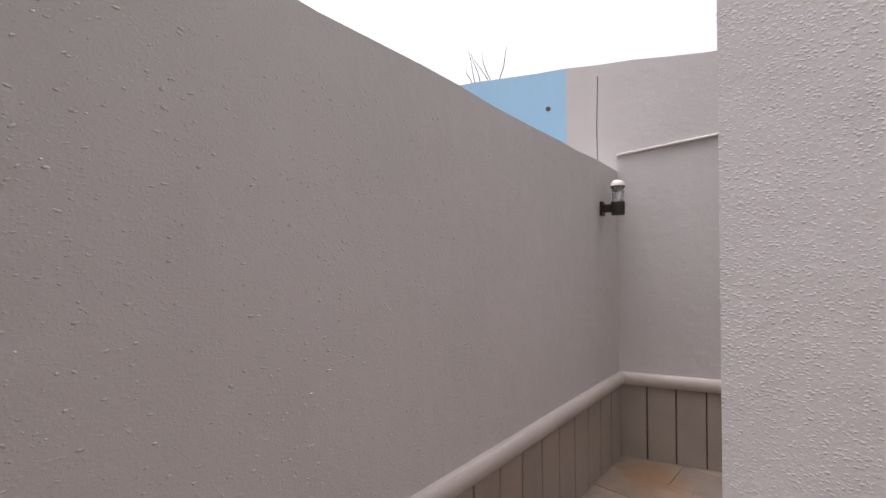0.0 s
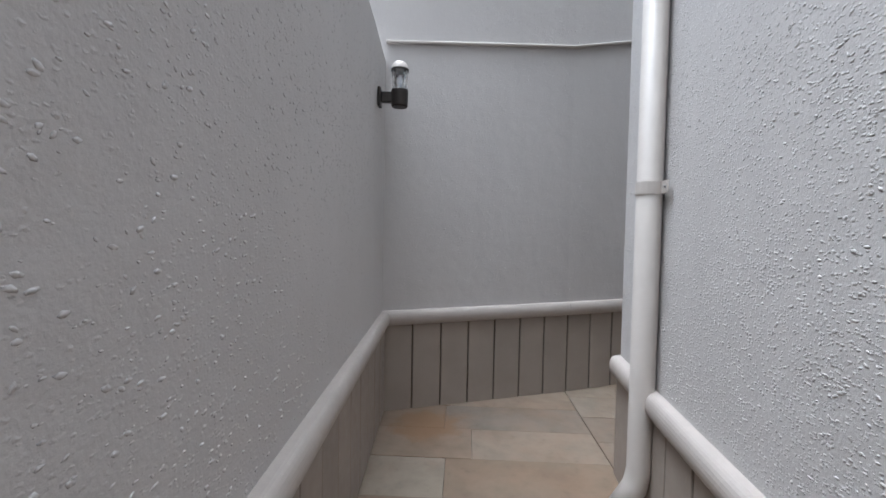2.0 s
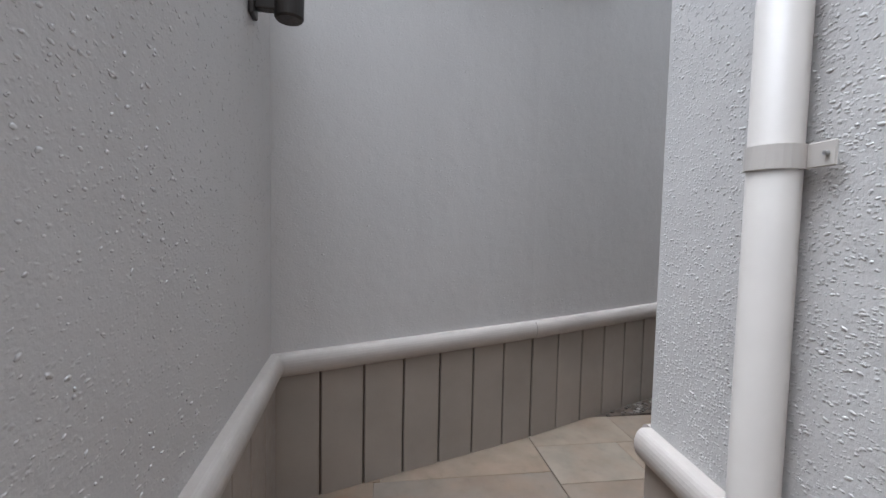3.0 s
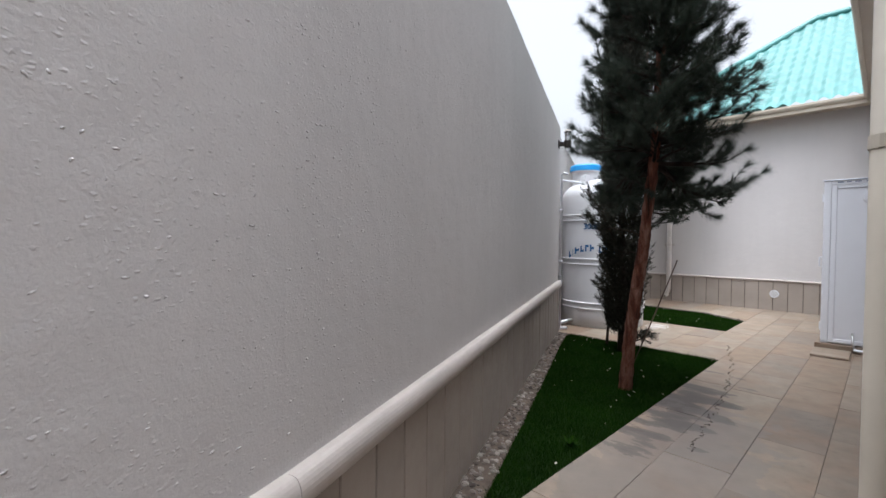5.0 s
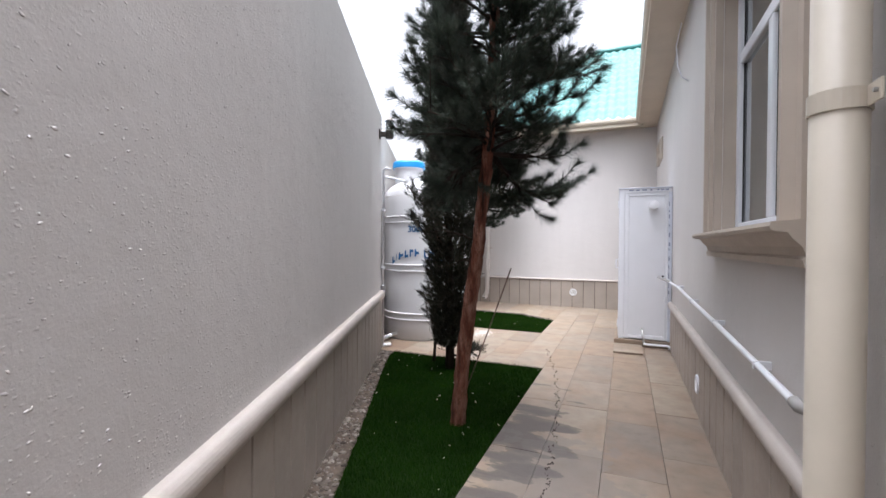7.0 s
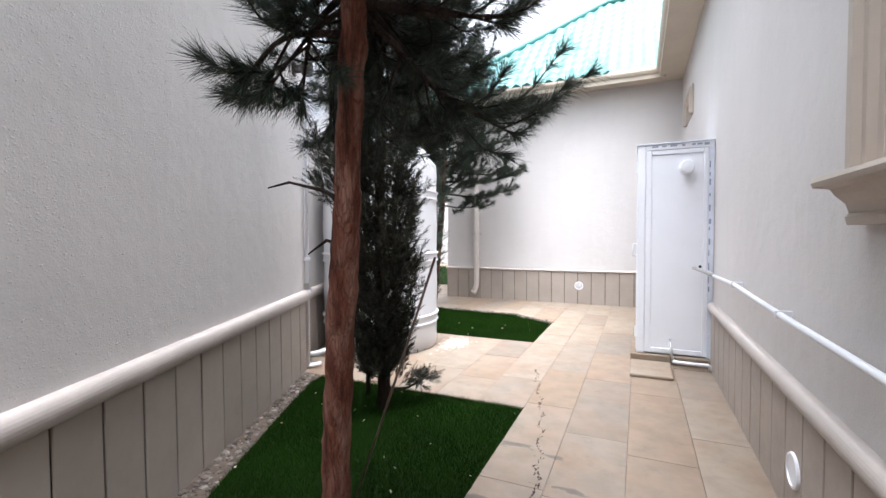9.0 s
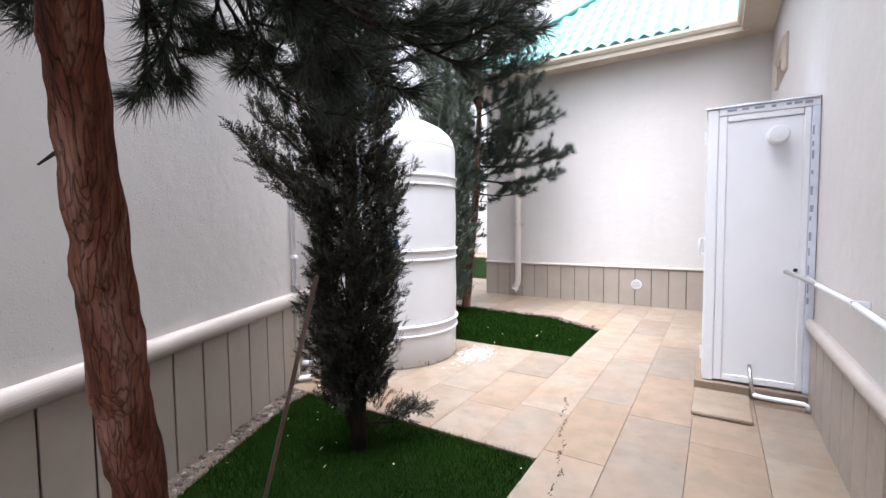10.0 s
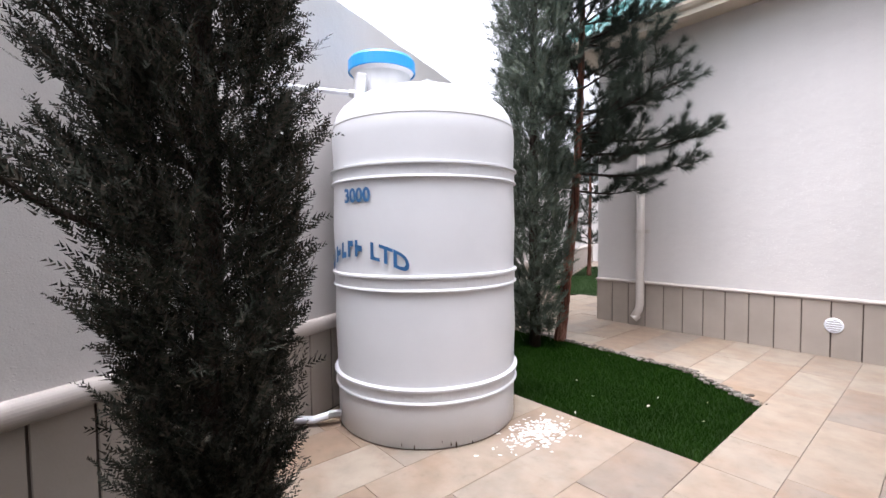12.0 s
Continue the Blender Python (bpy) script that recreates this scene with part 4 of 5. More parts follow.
cp("top_rail", box((DX0 + 0.123, DY + 0.004, DZ1 - 0.098), (DX1 - 0.083, DY + 0.05, DZ1 - 0.056), 0.006, 2), PVC)
cp("bottom_rail", box((DX0 + 0.123, DY + 0.002, DZ0 + 0.012), (DX1 - 0.083, DY + 0.05, DZ0 + 0.06), 0.006, 2), PVC)
strip = cp("edge_strip", box((DX1 - 0.044, DY - 0.003, DZ0), (DX1, DY + 0.05, DZ1 - 0.055), 0.003), FILM, "edge strip still in its printed film")
cp("top_flashing", box((DX0 - 0.01, DY - 0.012, DZ1 - 0.001), (DX1, DY + 0.63, DZ1 + 0.012), 0.003), FILM, "grey-blue top edge")
bm = bmesh.new()
rng = random.Random(9)
z = DZ0 + 0.62
while z < DZ1 - 0.1:
    h = rng.uniform(0.02, 0.07)
    w = rng.uniform(0.008, 0.02)
    add_box(bm, (DX1 - 0.040, DY - 0.0045, z), (DX1 - 0.040 + w, DY - 0.0032, z + h))
    z += h + rng.uniform(0.02, 0.10)
x = DX0 + 0.12
while x < DX1 - 0.06:
    w = rng.uniform(0.02, 0.06)
    add_box(bm, (x, DY - 0.002, DZ1 - 0.03 - rng.uniform(0, 0.006)), (x + w, DY - 0.0006, DZ1 - 0.014))
    x += w + rng.uniform(0.01, 0.06)
tagged(cp("film_print", bm, PRINT, "blue-grey print on the film"), kind="stuff")
side = cp("door", box((DX0 - 0.006, DY + 0.055, DZ0 + 0.02), (DX0 + 0.004, DY + 0.58, DZ1 - 0.06), 0.003), PVC)
for zz in (DZ0 + 0.2, DZ1 - 0.2):
    cp("hinge", tube([(DX0 - 0.008, DY + 0.02, zz - 0.05), (DX0 - 0.008, DY + 0.02, zz + 0.05)], 0.009, 10), PVC)
hz = 1.08
o = part("handle", tube([(DX0 - 0.006, DY + 0.11, hz - 0.06), (DX0 - 0.035, DY + 0.10, hz - 0.055), (DX0 - 0.035, DY + 0.10, hz + 0.055), (DX0 - 0.006, DY + 0.11, hz + 0.06)], 0.009, 8), PVC, side, "white lever handle", True)
fl = Matrix.Translation((-0.225, DY + 0.02, 1.845)) @ Matrix.Rotation(radians(90), 4, "X")
bm = lathe([(0, 0), (0.062, 0), (0.066, 0.006), (0.052, 0.016), (0.05, 0.07), (0, 0.07)], 30)
bm.transform(fl)
cp("flue_collar", bm, PVC, smooth=False)
bm = lathe([(0, 0.072), (0.044, 0.072), (0.044, 0.082), (0.058, 0.084), (0.06, 0.10), (0.052, 0.112), (0, 0.116)], 30)
bm.transform(fl)
cp("flue_cap", bm, PVC, "round white flue cap")
bm = lathe([(0, 0), (0.012, 0), (0.012, 0.006), (0, 0.006)], 12)
bm.transform(Matrix.Translation((-0.345, DY + 0.013, 0.225)) @ Matrix.Rotation(radians(90), 4, "X"))
cp("pipe_hole", bm, BLACK)
bm = lathe([(0, 0), (0.013, 0), (0.013, 0.006), (0, 0.006)], 12)
bm.transform(Matrix.Translation((-0.105, DY + 0.012, 0.93)) @ Matrix.Rotation(radians(90), 4, "X"))
cp("pipe_hole", bm, BLACK)
drain = [(-0.345, DY + 0.01, 0.225), (-0.343, DY - 0.04, 0.20), (-0.335, DY - 0.07, 0.12), (-0.32, DY - 0.09, 0.055)]
drain2 = [(-0.325, DY - 0.09, 0.055), (-0.28, DY - 0.10, 0.05), (-0.05, DY - 0.12, 0.055), (-0.035, DY - 0.125, 0.05), (-0.03, DY - 0.125, 0.012)]
dr = holder("drain_pipe", (-0.3, DY - 0.09, 0.0))
tagged(dr, "white condensate pipe from the boiler cabinet to the wall", "pipe")
di = Matrix.Translation((0.3, -DY + 0.09, 0))
for nm, pts, r, mt in (("hose", drain, 0.012, STEEL), ("pipe", drain2, 0.015, PVC)):
    o = part(nm, tube(pts, r, 10), mt, dr, smooth=True)
    o.matrix_parent_inverse = di
plinth = holder("plinth", (-0.4, 6.4, 0))
tagged(plinth, "sandstone plinth step under the boiler cabinet", "plinth")
pi = Matrix.Translation((0.4, -6.4, 0))
for lo, hi in (((-0.685, 6.58, 0.001), (-0.34, 7.24, 0.083)), ((-0.337, 6.58, 0.001), (-0.004, 7.24, 0.083)), ((-0.683, 6.09, 0.001), (-0.345, 6.577, 0.028))):
    o = part("stone", box(lo, hi, 0.006, 1), STONE, plinth)
    o.matrix_parent_inverse = pi

# hanging cable under the eaves
cb = [(-0.03, 5.6, 3.69), (-0.05, 5.5, 3.6), (-0.10, 5.35, 3.35), (-0.09, 5.28, 3.12), (-0.06, 5.2, 2.98), (-0.012, 5.15, 2.92)]
tagged(part("loose_cable", tube(cb, 0.007, 6), PVC, smooth=True), "loose white cable hanging under the eaves", "cable")

# leaning rod beside the pine
tagged(part("garden_stake", tube([(-1.765, 3.545, -0.02), (-1.5, 3.55, 0.70), (-1.34, 3.555, 1.15)], 0.0055, 8), RUST, smooth=True),
       "thin rusty steel stake leaning in the lawn", "stake")
# dirt washed into a crack that wanders across the paving
crng = random.Random(31)
crack_line = [(-1.46, 5.95), (-1.38, 5.6), (-1.27, 5.2), (-1.19, 4.85), (-1.13, 4.5), (-1.08, 4.2), (-1.03, 3.8), (-0.99, 3.4), (-0.95, 2.9), (-0.92, 2.5)]
bm = bmesh.new()
for (xa, ya), (xb, yb) in zip(crack_line, crack_line[1:]):
    for k in range(34):
        f = crng.random()
        wide = 0.004 + 0.012 * crng.random() ** 4
        x = xa + (xb - xa) * f + 0.014 * math.sin(23 * (ya + (yb - ya) * f)) + crng.gauss(0, wide)
        y = ya + (yb - ya) * f
        r = crng.uniform(0.002, 0.0065)
        bmesh.ops.create_icosphere(bm, subdivisions=1, radius=r, matrix=Matrix.Translation((x, y, 0.001)) @ Matrix.Rotation(crng.uniform(-0.5, 0.5), 4, "Z") @ Matrix.Diagonal((0.7, 2.4, 0.3, 1)))
tagged(part("dirt_line", bm, PAVING_DIRT), "dark dirt caught in a crack across the paving", "dirt", kind="stuff")
# broken mortar and earth along the far edge of the second lawn
bm = bmesh.new()
for (xa, ya), (xb, yb), n in (((-1.72, 8.11), (-2.40, 8.55), 150), ((-2.40, 8.55), (-4.4, 8.68), 300)):
    for k in range(n):
        f = crng.random()
        r = crng.choice((0.006, 0.008, 0.012, 0.018, 0.026))
        bmesh.ops.create_icosphere(bm, subdivisions=1, radius=r, matrix=Matrix.Translation((xa + (xb - xa) * f + crng.gauss(0, 0.02), ya + (yb - ya) * f + crng.gauss(0, 0.022), 0.002)) @ Matrix.Rotation(crng.uniform(0, 6), 4, "Z") @ Matrix.Diagonal((1.6, 0.9, 0.55, 1)))
tagged(part("rubble_edge", bm, PEBBLE), "broken mortar and earth along the lawn edge", "rubble", kind="stuff")

# twigs over the blue wall
rng = random.Random(3)
for bx, by in ((0.25, -3.3), (-0.22, -2.35), (-0.15, -2.5)):
    bm = bmesh.new()
    for k in range(3):
        p = Vector((bx - 0.1, by, 3.15))
        d = Vector((rng.uniform(-0.3, 0.3), rng.uniform(-0.5, 0.5), 1)).normalized()
        pts = [p.copy()]
        for s in range(5):
            p = p + d * 0.085
            d = (d + Vector((rng.uniform(-0.3, 0.3), rng.uniform(-0.3, 0.3), 0.1))).normalized()
            pts.append(p.copy())
        add_tube(bm, pts, [0.006, 0.005, 0.004, 0.004, 0.003, 0.002], 5)
    tagged(part("bare_twig", bm, BARK_DARK), "bare twigs showing over the garden wall", "twig")

# ---- lawns ----
def inside(poly, x, y):
    hit = False
    for i, (x0, y0) in enumerate(poly):
        x1, y1 = poly[(i + 1) % len(poly)]
        if (y0 > y) != (y1 > y) and x < (x1 - x0) * (y - y0) / (y1 - y0) + x0:
            hit = not hit
    return hit


def lawn(poly, density, seed, label, tall=0.034):
    bm = add_prism(bmesh.new(), poly, -0.11, -0.012)
    bed = tagged(part("lawn_bed", bm, LAWN_SOIL), "dark earth under " + label, "earth", kind="structure")
    rng = np.random.default_rng(seed)
    xs, ys = [p[0] for p in poly], [p[1] for p in poly]
    n = int((max(xs) - min(xs)) * (max(ys) - min(ys)) * density)
    pts = [(x, y) for x, y in zip(rng.uniform(min(xs), max(xs), n), rng.uniform(min(ys), max(ys), n)) if inside(poly, x, y)]
    k = len(pts)
    base = np.column_stack((np.array(pts), np.full(k, -0.013)))
    a = rng.uniform(0, 2 * math.pi, k)
    h = tall * rng.uniform(0.55, 1.25, k)
    lean = rng.normal(0, 0.45, (k, 2)) * h[:, None]
    w = 0.0014
    side = np.column_stack((np.cos(a) * w, np.sin(a) * w, np.zeros(k)))
    tip = base + np.column_stack((lean, h))
    verts = np.stack((base - side, base + side, tip), 1).reshape(-1, 3)
    me = bpy.data.meshes.new("grass")
    me.from_pydata(verts.tolist(), [], np.arange(3 * k).reshape(-1, 3).tolist())
    me.materials.append(GRASS)
    return tagged(new("grass", me), label, "grass", kind="stuff")


LAWN1 = [(-1.40, 1.00), (-1.362, 1.12), (-1.362, 5.045), (-3.16, 5.045), (-3.12, 4.84), (-2.90, 4.32), (-2.44, 3.32), (-1.98, 2.30)]
LAWN2 = [(-1.712, 6.935), (-1.712, 8.10), (-2.40, 8.53), (-4.45, 8.66), (-4.30, 6.935)]
LAWN3 = [(-4.16, 11.8), (-4.16, 17.5), (-8.9, 17.5), (-6.3, 11.8)]
lawn(LAWN1, 30000, 1, "short dark green lawn beside the path")
lawn(LAWN2, 24000, 2, "short dark green lawn behind the water tank")
lawn(LAWN3, 900, 3, "green lawn round the end of the wing", 0.06)

# stony margin between lawn and wall
strip = [(-1.362, 0.5), (-1.40, 1.00), (-1.98, 2.30), (-2.44, 3.32), (-2.90, 4.32), (-3.12, 4.84), (-3.16, 5.045), (-3.43, 5.10), (-1.16 - 0.441 * 0.5, 0.5)]
tagged(part("margin", add_prism(bmesh.new(), strip, -0.11, -0.006), SOIL), "dry stony soil margin along the garden wall", "earth", kind="structure")
rng = random.Random(8)
verts, faces = [], []
tmp = bmesh.new()
bmesh.ops.create_icosphere(tmp, subdivisions=1, radius=1.0)
ico_v = [v.co.copy() for v in tmp.verts]
ico_f = [[v.index for v in f.verts] for f in tmp.faces]
tmp.free()
made = 0
while made < 800:
    y = rng.uniform(0.5, 5.1)
    x = -1.16 - 0.441 * y + abs(rng.gauss(0, 0.12)) + 0.03
    if not inside(strip, x, y):
        continue
    r = rng.choice((0.004, 0.006, 0.008, 0.012, 0.018))
    m = Matrix.Translation((x, y, -0.004)) @ Matrix.Rotation(rng.uniform(0, 6.28), 4, "Z") @ Matrix.Diagonal((r * 1.4, r, r * 0.7, 1))
    o = len(verts)
    verts += [(m @ v)[:] for v in ico_v]
    faces += [[o + i for i in f] for f in ico_f]
    made += 1
me = bpy.data.meshes.new("pebbles")
me.from_pydata(verts, [], faces)
me.materials.append(PEBBLE)
tagged(new("pebbles", me), "mixed pebbles and crumbs along the wall foot", "pebbles", kind="stuff")
verts, faces = [], []
for k in range(48):
    poly, zz = (LAWN1, 0.018) if k < 32 else (LAWN2, 0.018)
    while True:
        x, y = rng.uniform(-4.2, -1.36), rng.uniform(1, 8.6)
        if inside(poly, x, y):
            break
    r = rng.uniform(0.003, 0.008)
    m = Matrix.Translation((x, y, zz)) @ Euler((rng.uniform(-1, 1), rng.uniform(-1, 1), rng.uniform(0, 6))).to_matrix().to_4x4() @ Matrix.Diagonal((r * 2, r, r * 0.2, 1))
    o = len(verts)
    verts += [(m @ v)[:] for v in ico_v]
    faces += [[o + i for i in f] for f in ico_f]
me = bpy.data.meshes.new("fallen_leaves")
me.from_pydata(verts, [], faces)
me.materials.append(LITTER)
tagged(new("fallen_leaves", me), "pale fallen leaf crumbs on the grass", "leaves", kind="stuff")

# a small weed at the lawn's edge
wrng = random.Random(12)
bm = bmesh.new()
for k in range(46):
    a, l = wrng.uniform(0, 6.28), wrng.uniform(0.03, 0.09)
    d = Vector((math.cos(a) * 0.7, math.sin(a) * 0.7, wrng.uniform(0.3, 1.2))).normalized()
    s = d.cross(Vector((0, 0, 1))).normalized() * wrng.uniform(0.006, 0.012)
    p = Vector((-1.47, 2.02, -0.01))
    v = [bm.verts.new(q) for q in (p, p + d * l * 0.5 + s, p + d * l, p + d * l * 0.5 - s)]
    bm.faces.new(v)
tagged(part("weed", bm, GRASS), "small leafy weed at the edge of the lawn", "weed")


# ---- trees ----
def smooth_line(pts, n):
    """n points along a bent line through a few."""
    pts = [Vector(p) for p in pts]
    res = []
    for k in range(n):
        t = k / (n - 1) * (len(pts) - 1)
        i = min(int(t), len(pts) - 2)
        f = t - i
        p0, p1, p2, p3 = pts[max(i - 1, 0)], pts[i], pts[i + 1], pts[min(i + 2, len(pts) - 1)]
        res.append(0.5 * ((2 * p1) + (p2 - p0) * f + (2 * p0 - 5 * p1 + 4 * p2 - p3) * f * f + (3 * p1 - p0 - 3 * p2 + p3) * f ** 3))
    return res


def trunk_mesh(pts, r0, r1, sides, rough, seed):
    bm = bmesh.new()
    n = len(pts)
    add_tube(bm, pts, [r0 + (r1 - r0) * k / (n - 1) for k in range(n)], sides)
    for v in bm.verts:
        f = noise.noise(v.co * 14 + Vector((seed, 0, 0))) * rough + noise.noise(v.co * 40) * rough * 0.5
        near = min(pts, key=lambda p: (p - v.co).length_squared)
        v.co += (v.co - near).normalized() * f
    return bm


class Needles:
    """Collects needles or scale leaves as single slim faces."""

    def __init__(self, seed):
        self.rng = np.random.default_rng(seed)
        self.v = []

    def tuft(self, p, d, n, length, spread, width):
        d = np.array(d) / (np.linalg.norm(d) + 1e-9)
        r = self.rng
        w = r.normal(0, 1, (n, 3))
        w -= (w @ d)[:, None] * d
        w /= np.linalg.norm(w, axis=1)[:, None] + 1e-9
        a = np.abs(r.normal(spread, 0.25, n))[:, None]
        way = d * np.cos(a) + w * np.sin(a)
        root = np.array(p) + d * r.uniform(-0.02, 0.02, n)[:, None]
        ln = length * r.uniform(0.7, 1.15, n)[:, None]
        side = np.cross(way, r.normal(0, 1, (n, 3)))
        side /= np.linalg.norm(side, axis=1)[:, None] + 1e-9
        side *= width
        self.v.append(np.stack((root - side, root + side, root + way * ln), 1))

    def link(self, name, mat, parent, label=""):
        v = np.concatenate(self.v).reshape(-1, 3)
        me = bpy.data.meshes.new(name)
        me.from_pydata(v.tolist(), [], np.arange(len(v)).reshape(-1, 3).tolist())
        me.materials.append(mat)
        ob = tagged(new(name, me), label, kind="stuff")
        ob.parent = parent
        return ob


def pine(stem, r0, label, branches, seed, height_from, whorls, reach, needle=0.095, per=80, width=0.0013, dead=(), twig=0.068):
    """A pine: stem points, given long branches (start height, end offset), and whorls of lesser ones over a bare trunk."""
    rng = random.Random(seed)
    base = Vector(stem[0])
    tree = holder("pine_tree", base)
    tagged(tree, label, "tree")
    pts = [p - base for p in smooth_line(stem, 120)]
    part("trunk", trunk_mesh(pts, r0, 0.018, 30, 0.009, seed), BARK, tree, "red-brown scaly bark", True)
    top = pts[-1].z
    fol = Needles(seed)

    def on_stem(z):
        for a, b in zip(pts, pts[1:]):
            if a.z <= z <= b.z:
                return a.lerp(b, (z - a.z) / (b.z - a.z))
        return pts[-1]

    def bough(start, end, r, lift, depth=0):
        mid = start.lerp(end, 0.5) + Vector((rng.uniform(-0.04, 0.04), rng.uniform(-0.04, 0.04), lift))
        line = smooth_line([start, mid, end], 9)
        bm = tube(line, [r * (1 - 0.8 * k / 8) for k in range(9)], 7)
        twigs = bmesh.new()
        length = (end - start).length
        count = max(5, int(length / twig))
        for k in range(count):
            f = 0.22 + 0.78 * (k + rng.random()) / count
            i = min(7, int(f * 8))
            p = line[i].lerp(line[i + 1], f * 8 - i)
            d = (line[i + 1] - line[i]).normalized()
            side = Vector((rng.uniform(-1, 1), rng.uniform(-1, 1), rng.uniform(-0.35, 0.7))).normalized()
            way = (d * 0.8 + side * 0.75).normalized()
            ln = rng.uniform(0.12, 0.27) * (0.7 + 0.45 * length)
            q = p + way * ln * 0.55 + Vector((0, 0, -0.01))
            e = p + way * ln + Vector((0, 0, 0.035))
            add_tube(twigs, [p, q, e], [0.0045, 0.0035, 0.0025], 4, cap=False)
            for s in range(4):
                g = 0.35 + 0.22 * s
                c = p.lerp(q, min(1, g * 2)) if g < 0.5 else q.lerp(e, g * 2 - 1)
                fol.tuft(c, (e - p) + Vector((0, 0, 0.02)), per // 2, needle, 0.75, width)
            fol.tuft(e, (e - q), per, needle, 0.5, width)
        fol.tuft(line[-1], line[-1] - line[-2], per * 2, needle, 0.5, width)
        tmp = bpy.data.meshes.new("tmp")
        twigs.to_mesh(tmp)
        twigs.free()
        bm.from_mesh(tmp)
        bpy.data.meshes.remove(tmp)
        part("branch", bm, BARK_DARK, tree, smooth=True)

    for z, off, r, lift in branches:
        s = on_stem(z)
        bough(s, s + Vector(off), r, lift)
    for w in range(whorls):
        z = height_from + (top - height_from) * (w + rng.uniform(-0.3, 0.3)) / whorls
        s = on_stem(max(height_from, z))
        for k in range(rng.choice((4, 4, 5, 5))):
            a = rng.uniform(0, 2 * math.pi)
            fall = 1 - 0.55 * max(0, (z - height_from) / (top - height_from)) ** 1.5
            ln = reach * fall * rng.uniform(0.55, 1.1)
            bough(s, s + Vector((math.cos(a) * ln, math.sin(a) * ln, ln * rng.uniform(-0.1, 0.5))), 0.014, rng.uniform(-0.04, 0.05))
    for z, pts_off in dead:
        s = on_stem(z)
        line = [s] + [s + Vector(o) for o in pts_off]
        part("dead_branch", tube(line, [0.009 * (1 - 0.7 * k / (len(line) - 1)) for k in range(len(line))], 6), BARK_DARK, tree, "bare dead branch", True)
    fol.link("needles", NEEDLE, tree, "long dark green needles")
    return tree


def cypress(at, radius, z0, height, label, mat, seed, sprays, boughs=(), size=1.0, stems=1):
    """A columnar cypress: dark stems inside a ragged column of upright sprays."""
    rng = np.random.default_rng(seed)
    prng2 = random.Random(seed)
    tree = holder("cypress_tree", at)
    tagged(tree, label, "tree")
    line = [Vector((0.015 * math.sin(k), 0.015 * math.cos(k * 1.3), height * k / 14)) for k in range(15)]
    part("trunk", trunk_mesh(line, 0.052 * radius / 0.33, 0.012, 14, 0.004, seed), BARK_DARK, tree, smooth=True)
    for k in range(stems - 1):
        o = Vector((-0.27, 0.21, 0))
        part("stem", trunk_mesh([o + Vector((0.10 * j / 6, -0.09 * j / 6, 0.9 * j / 6)) for j in range(7)], 0.02, 0.008, 10, 0.003, seed + 1), BARK_DARK, tree, smooth=True)
    # limbs that rise steeply from the stem
    limbs = []
    for k in range(int(26 * height / 4)):
        z = z0 + (height - z0) * (k / (26 * height / 4)) ** 1.0 * 0.92
        a = prng2.uniform(0, 2 * math.pi)
        r = radius * prng2.uniform(0.55, 0.9)
        limbs.append((Vector((0, 0, z)), Vector((math.cos(a) * r, math.sin(a) * r, z + prng2.uniform(0.2, 0.5)))))
    for s, e in limbs:
        part("branch", tube([s, s.lerp(e, 0.5) + Vector((0, 0, -0.05)), e], [0.009, 0.007, 0.003], 5), BARK_DARK, tree)
    quads = []

    def spray(p, d, length):
        """A flat feathery spray: a spine with slim scale leaves to both sides."""
        d = d / (np.linalg.norm(d) + 1e-9)
        s = np.cross(d, rng.normal(0, 1, 3))
        s /= np.linalg.norm(s) + 1e-9
        n = 8
        t = np.linspace(0.0, 1.0, n)[:, None]
        root = p + d * length * t + rng.normal(0, 0.1, 3) * (t ** 2) * length
        sign = np.where(np.arange(n) % 2 == 0, 1.0, -1.0)[:, None]
        ln = length * (0.48 - 0.22 * t) * rng.uniform(0.7, 1.2, (n, 1))
        way = d * 0.75 + s * sign * 0.65
        wid = np.cross(way, np.cross(d, s)) * 0.0052 * size
        quads.append(np.stack((root - wid, root + wid * 0.6, root + way * ln), 1))

    def frond(p, d, length, n):
        """A plume of sprays that thins out to its tip."""
        d = d / (np.linalg.norm(d) + 1e-9)
        for j in range(n):
            f = (j + rng.random()) / n
            q = p + d * length * f + rng.normal(0, 0.022 * size * (1.15 - f), 3)
            spray(q, d + rng.normal(0, 0.42, 3) + np.array((0, 0, 0.25)), rng.uniform(0.04, 0.085) * size)

    for k in range(sprays // 11):
        z = z0 + (height - z0) * rng.random()
        low = min(1.0, 0.42 + (z - z0) / 1.4)
        high = min(1.0, (height - z) / (height * 0.4)) ** 0.6
        a = rng.uniform(0, 2 * math.pi)
        lump = 0.78 + 0.42 * noise.noise(Vector((math.cos(a) * 1.8, math.sin(a) * 1.8, z * 3.0)) + Vector((seed, 0, 0)))
        rr = radius * low * high * lump
        r = rr * math.sqrt(rng.uniform(0.10, 0.8))
        p = np.array((math.cos(a) * r, math.sin(a) * r, z))
        d = np.array((math.cos(a) * 0.75, math.sin(a) * 0.75, 1.0)) + rng.normal(0, 0.25, 3)
        frond(p, d, rng.uniform(0.10, 0.22) * size, 11)
    for start, end, r, n in boughs:
        s, e = Vector(start), Vector(end)
        part("bough", tube([s, s.lerp(e, 0.5) + Vector((0, 0, -0.04)), e], [0.014, 0.009, 0.004], 6), BARK_DARK, tree)
        for k in range(n // 9):
            f = rng.random() ** 0.8
            p = np.array(s.lerp(e, 0.15 + 0.8 * f)) + rng.normal(0, r * (0.9 - 0.6 * f), 3)
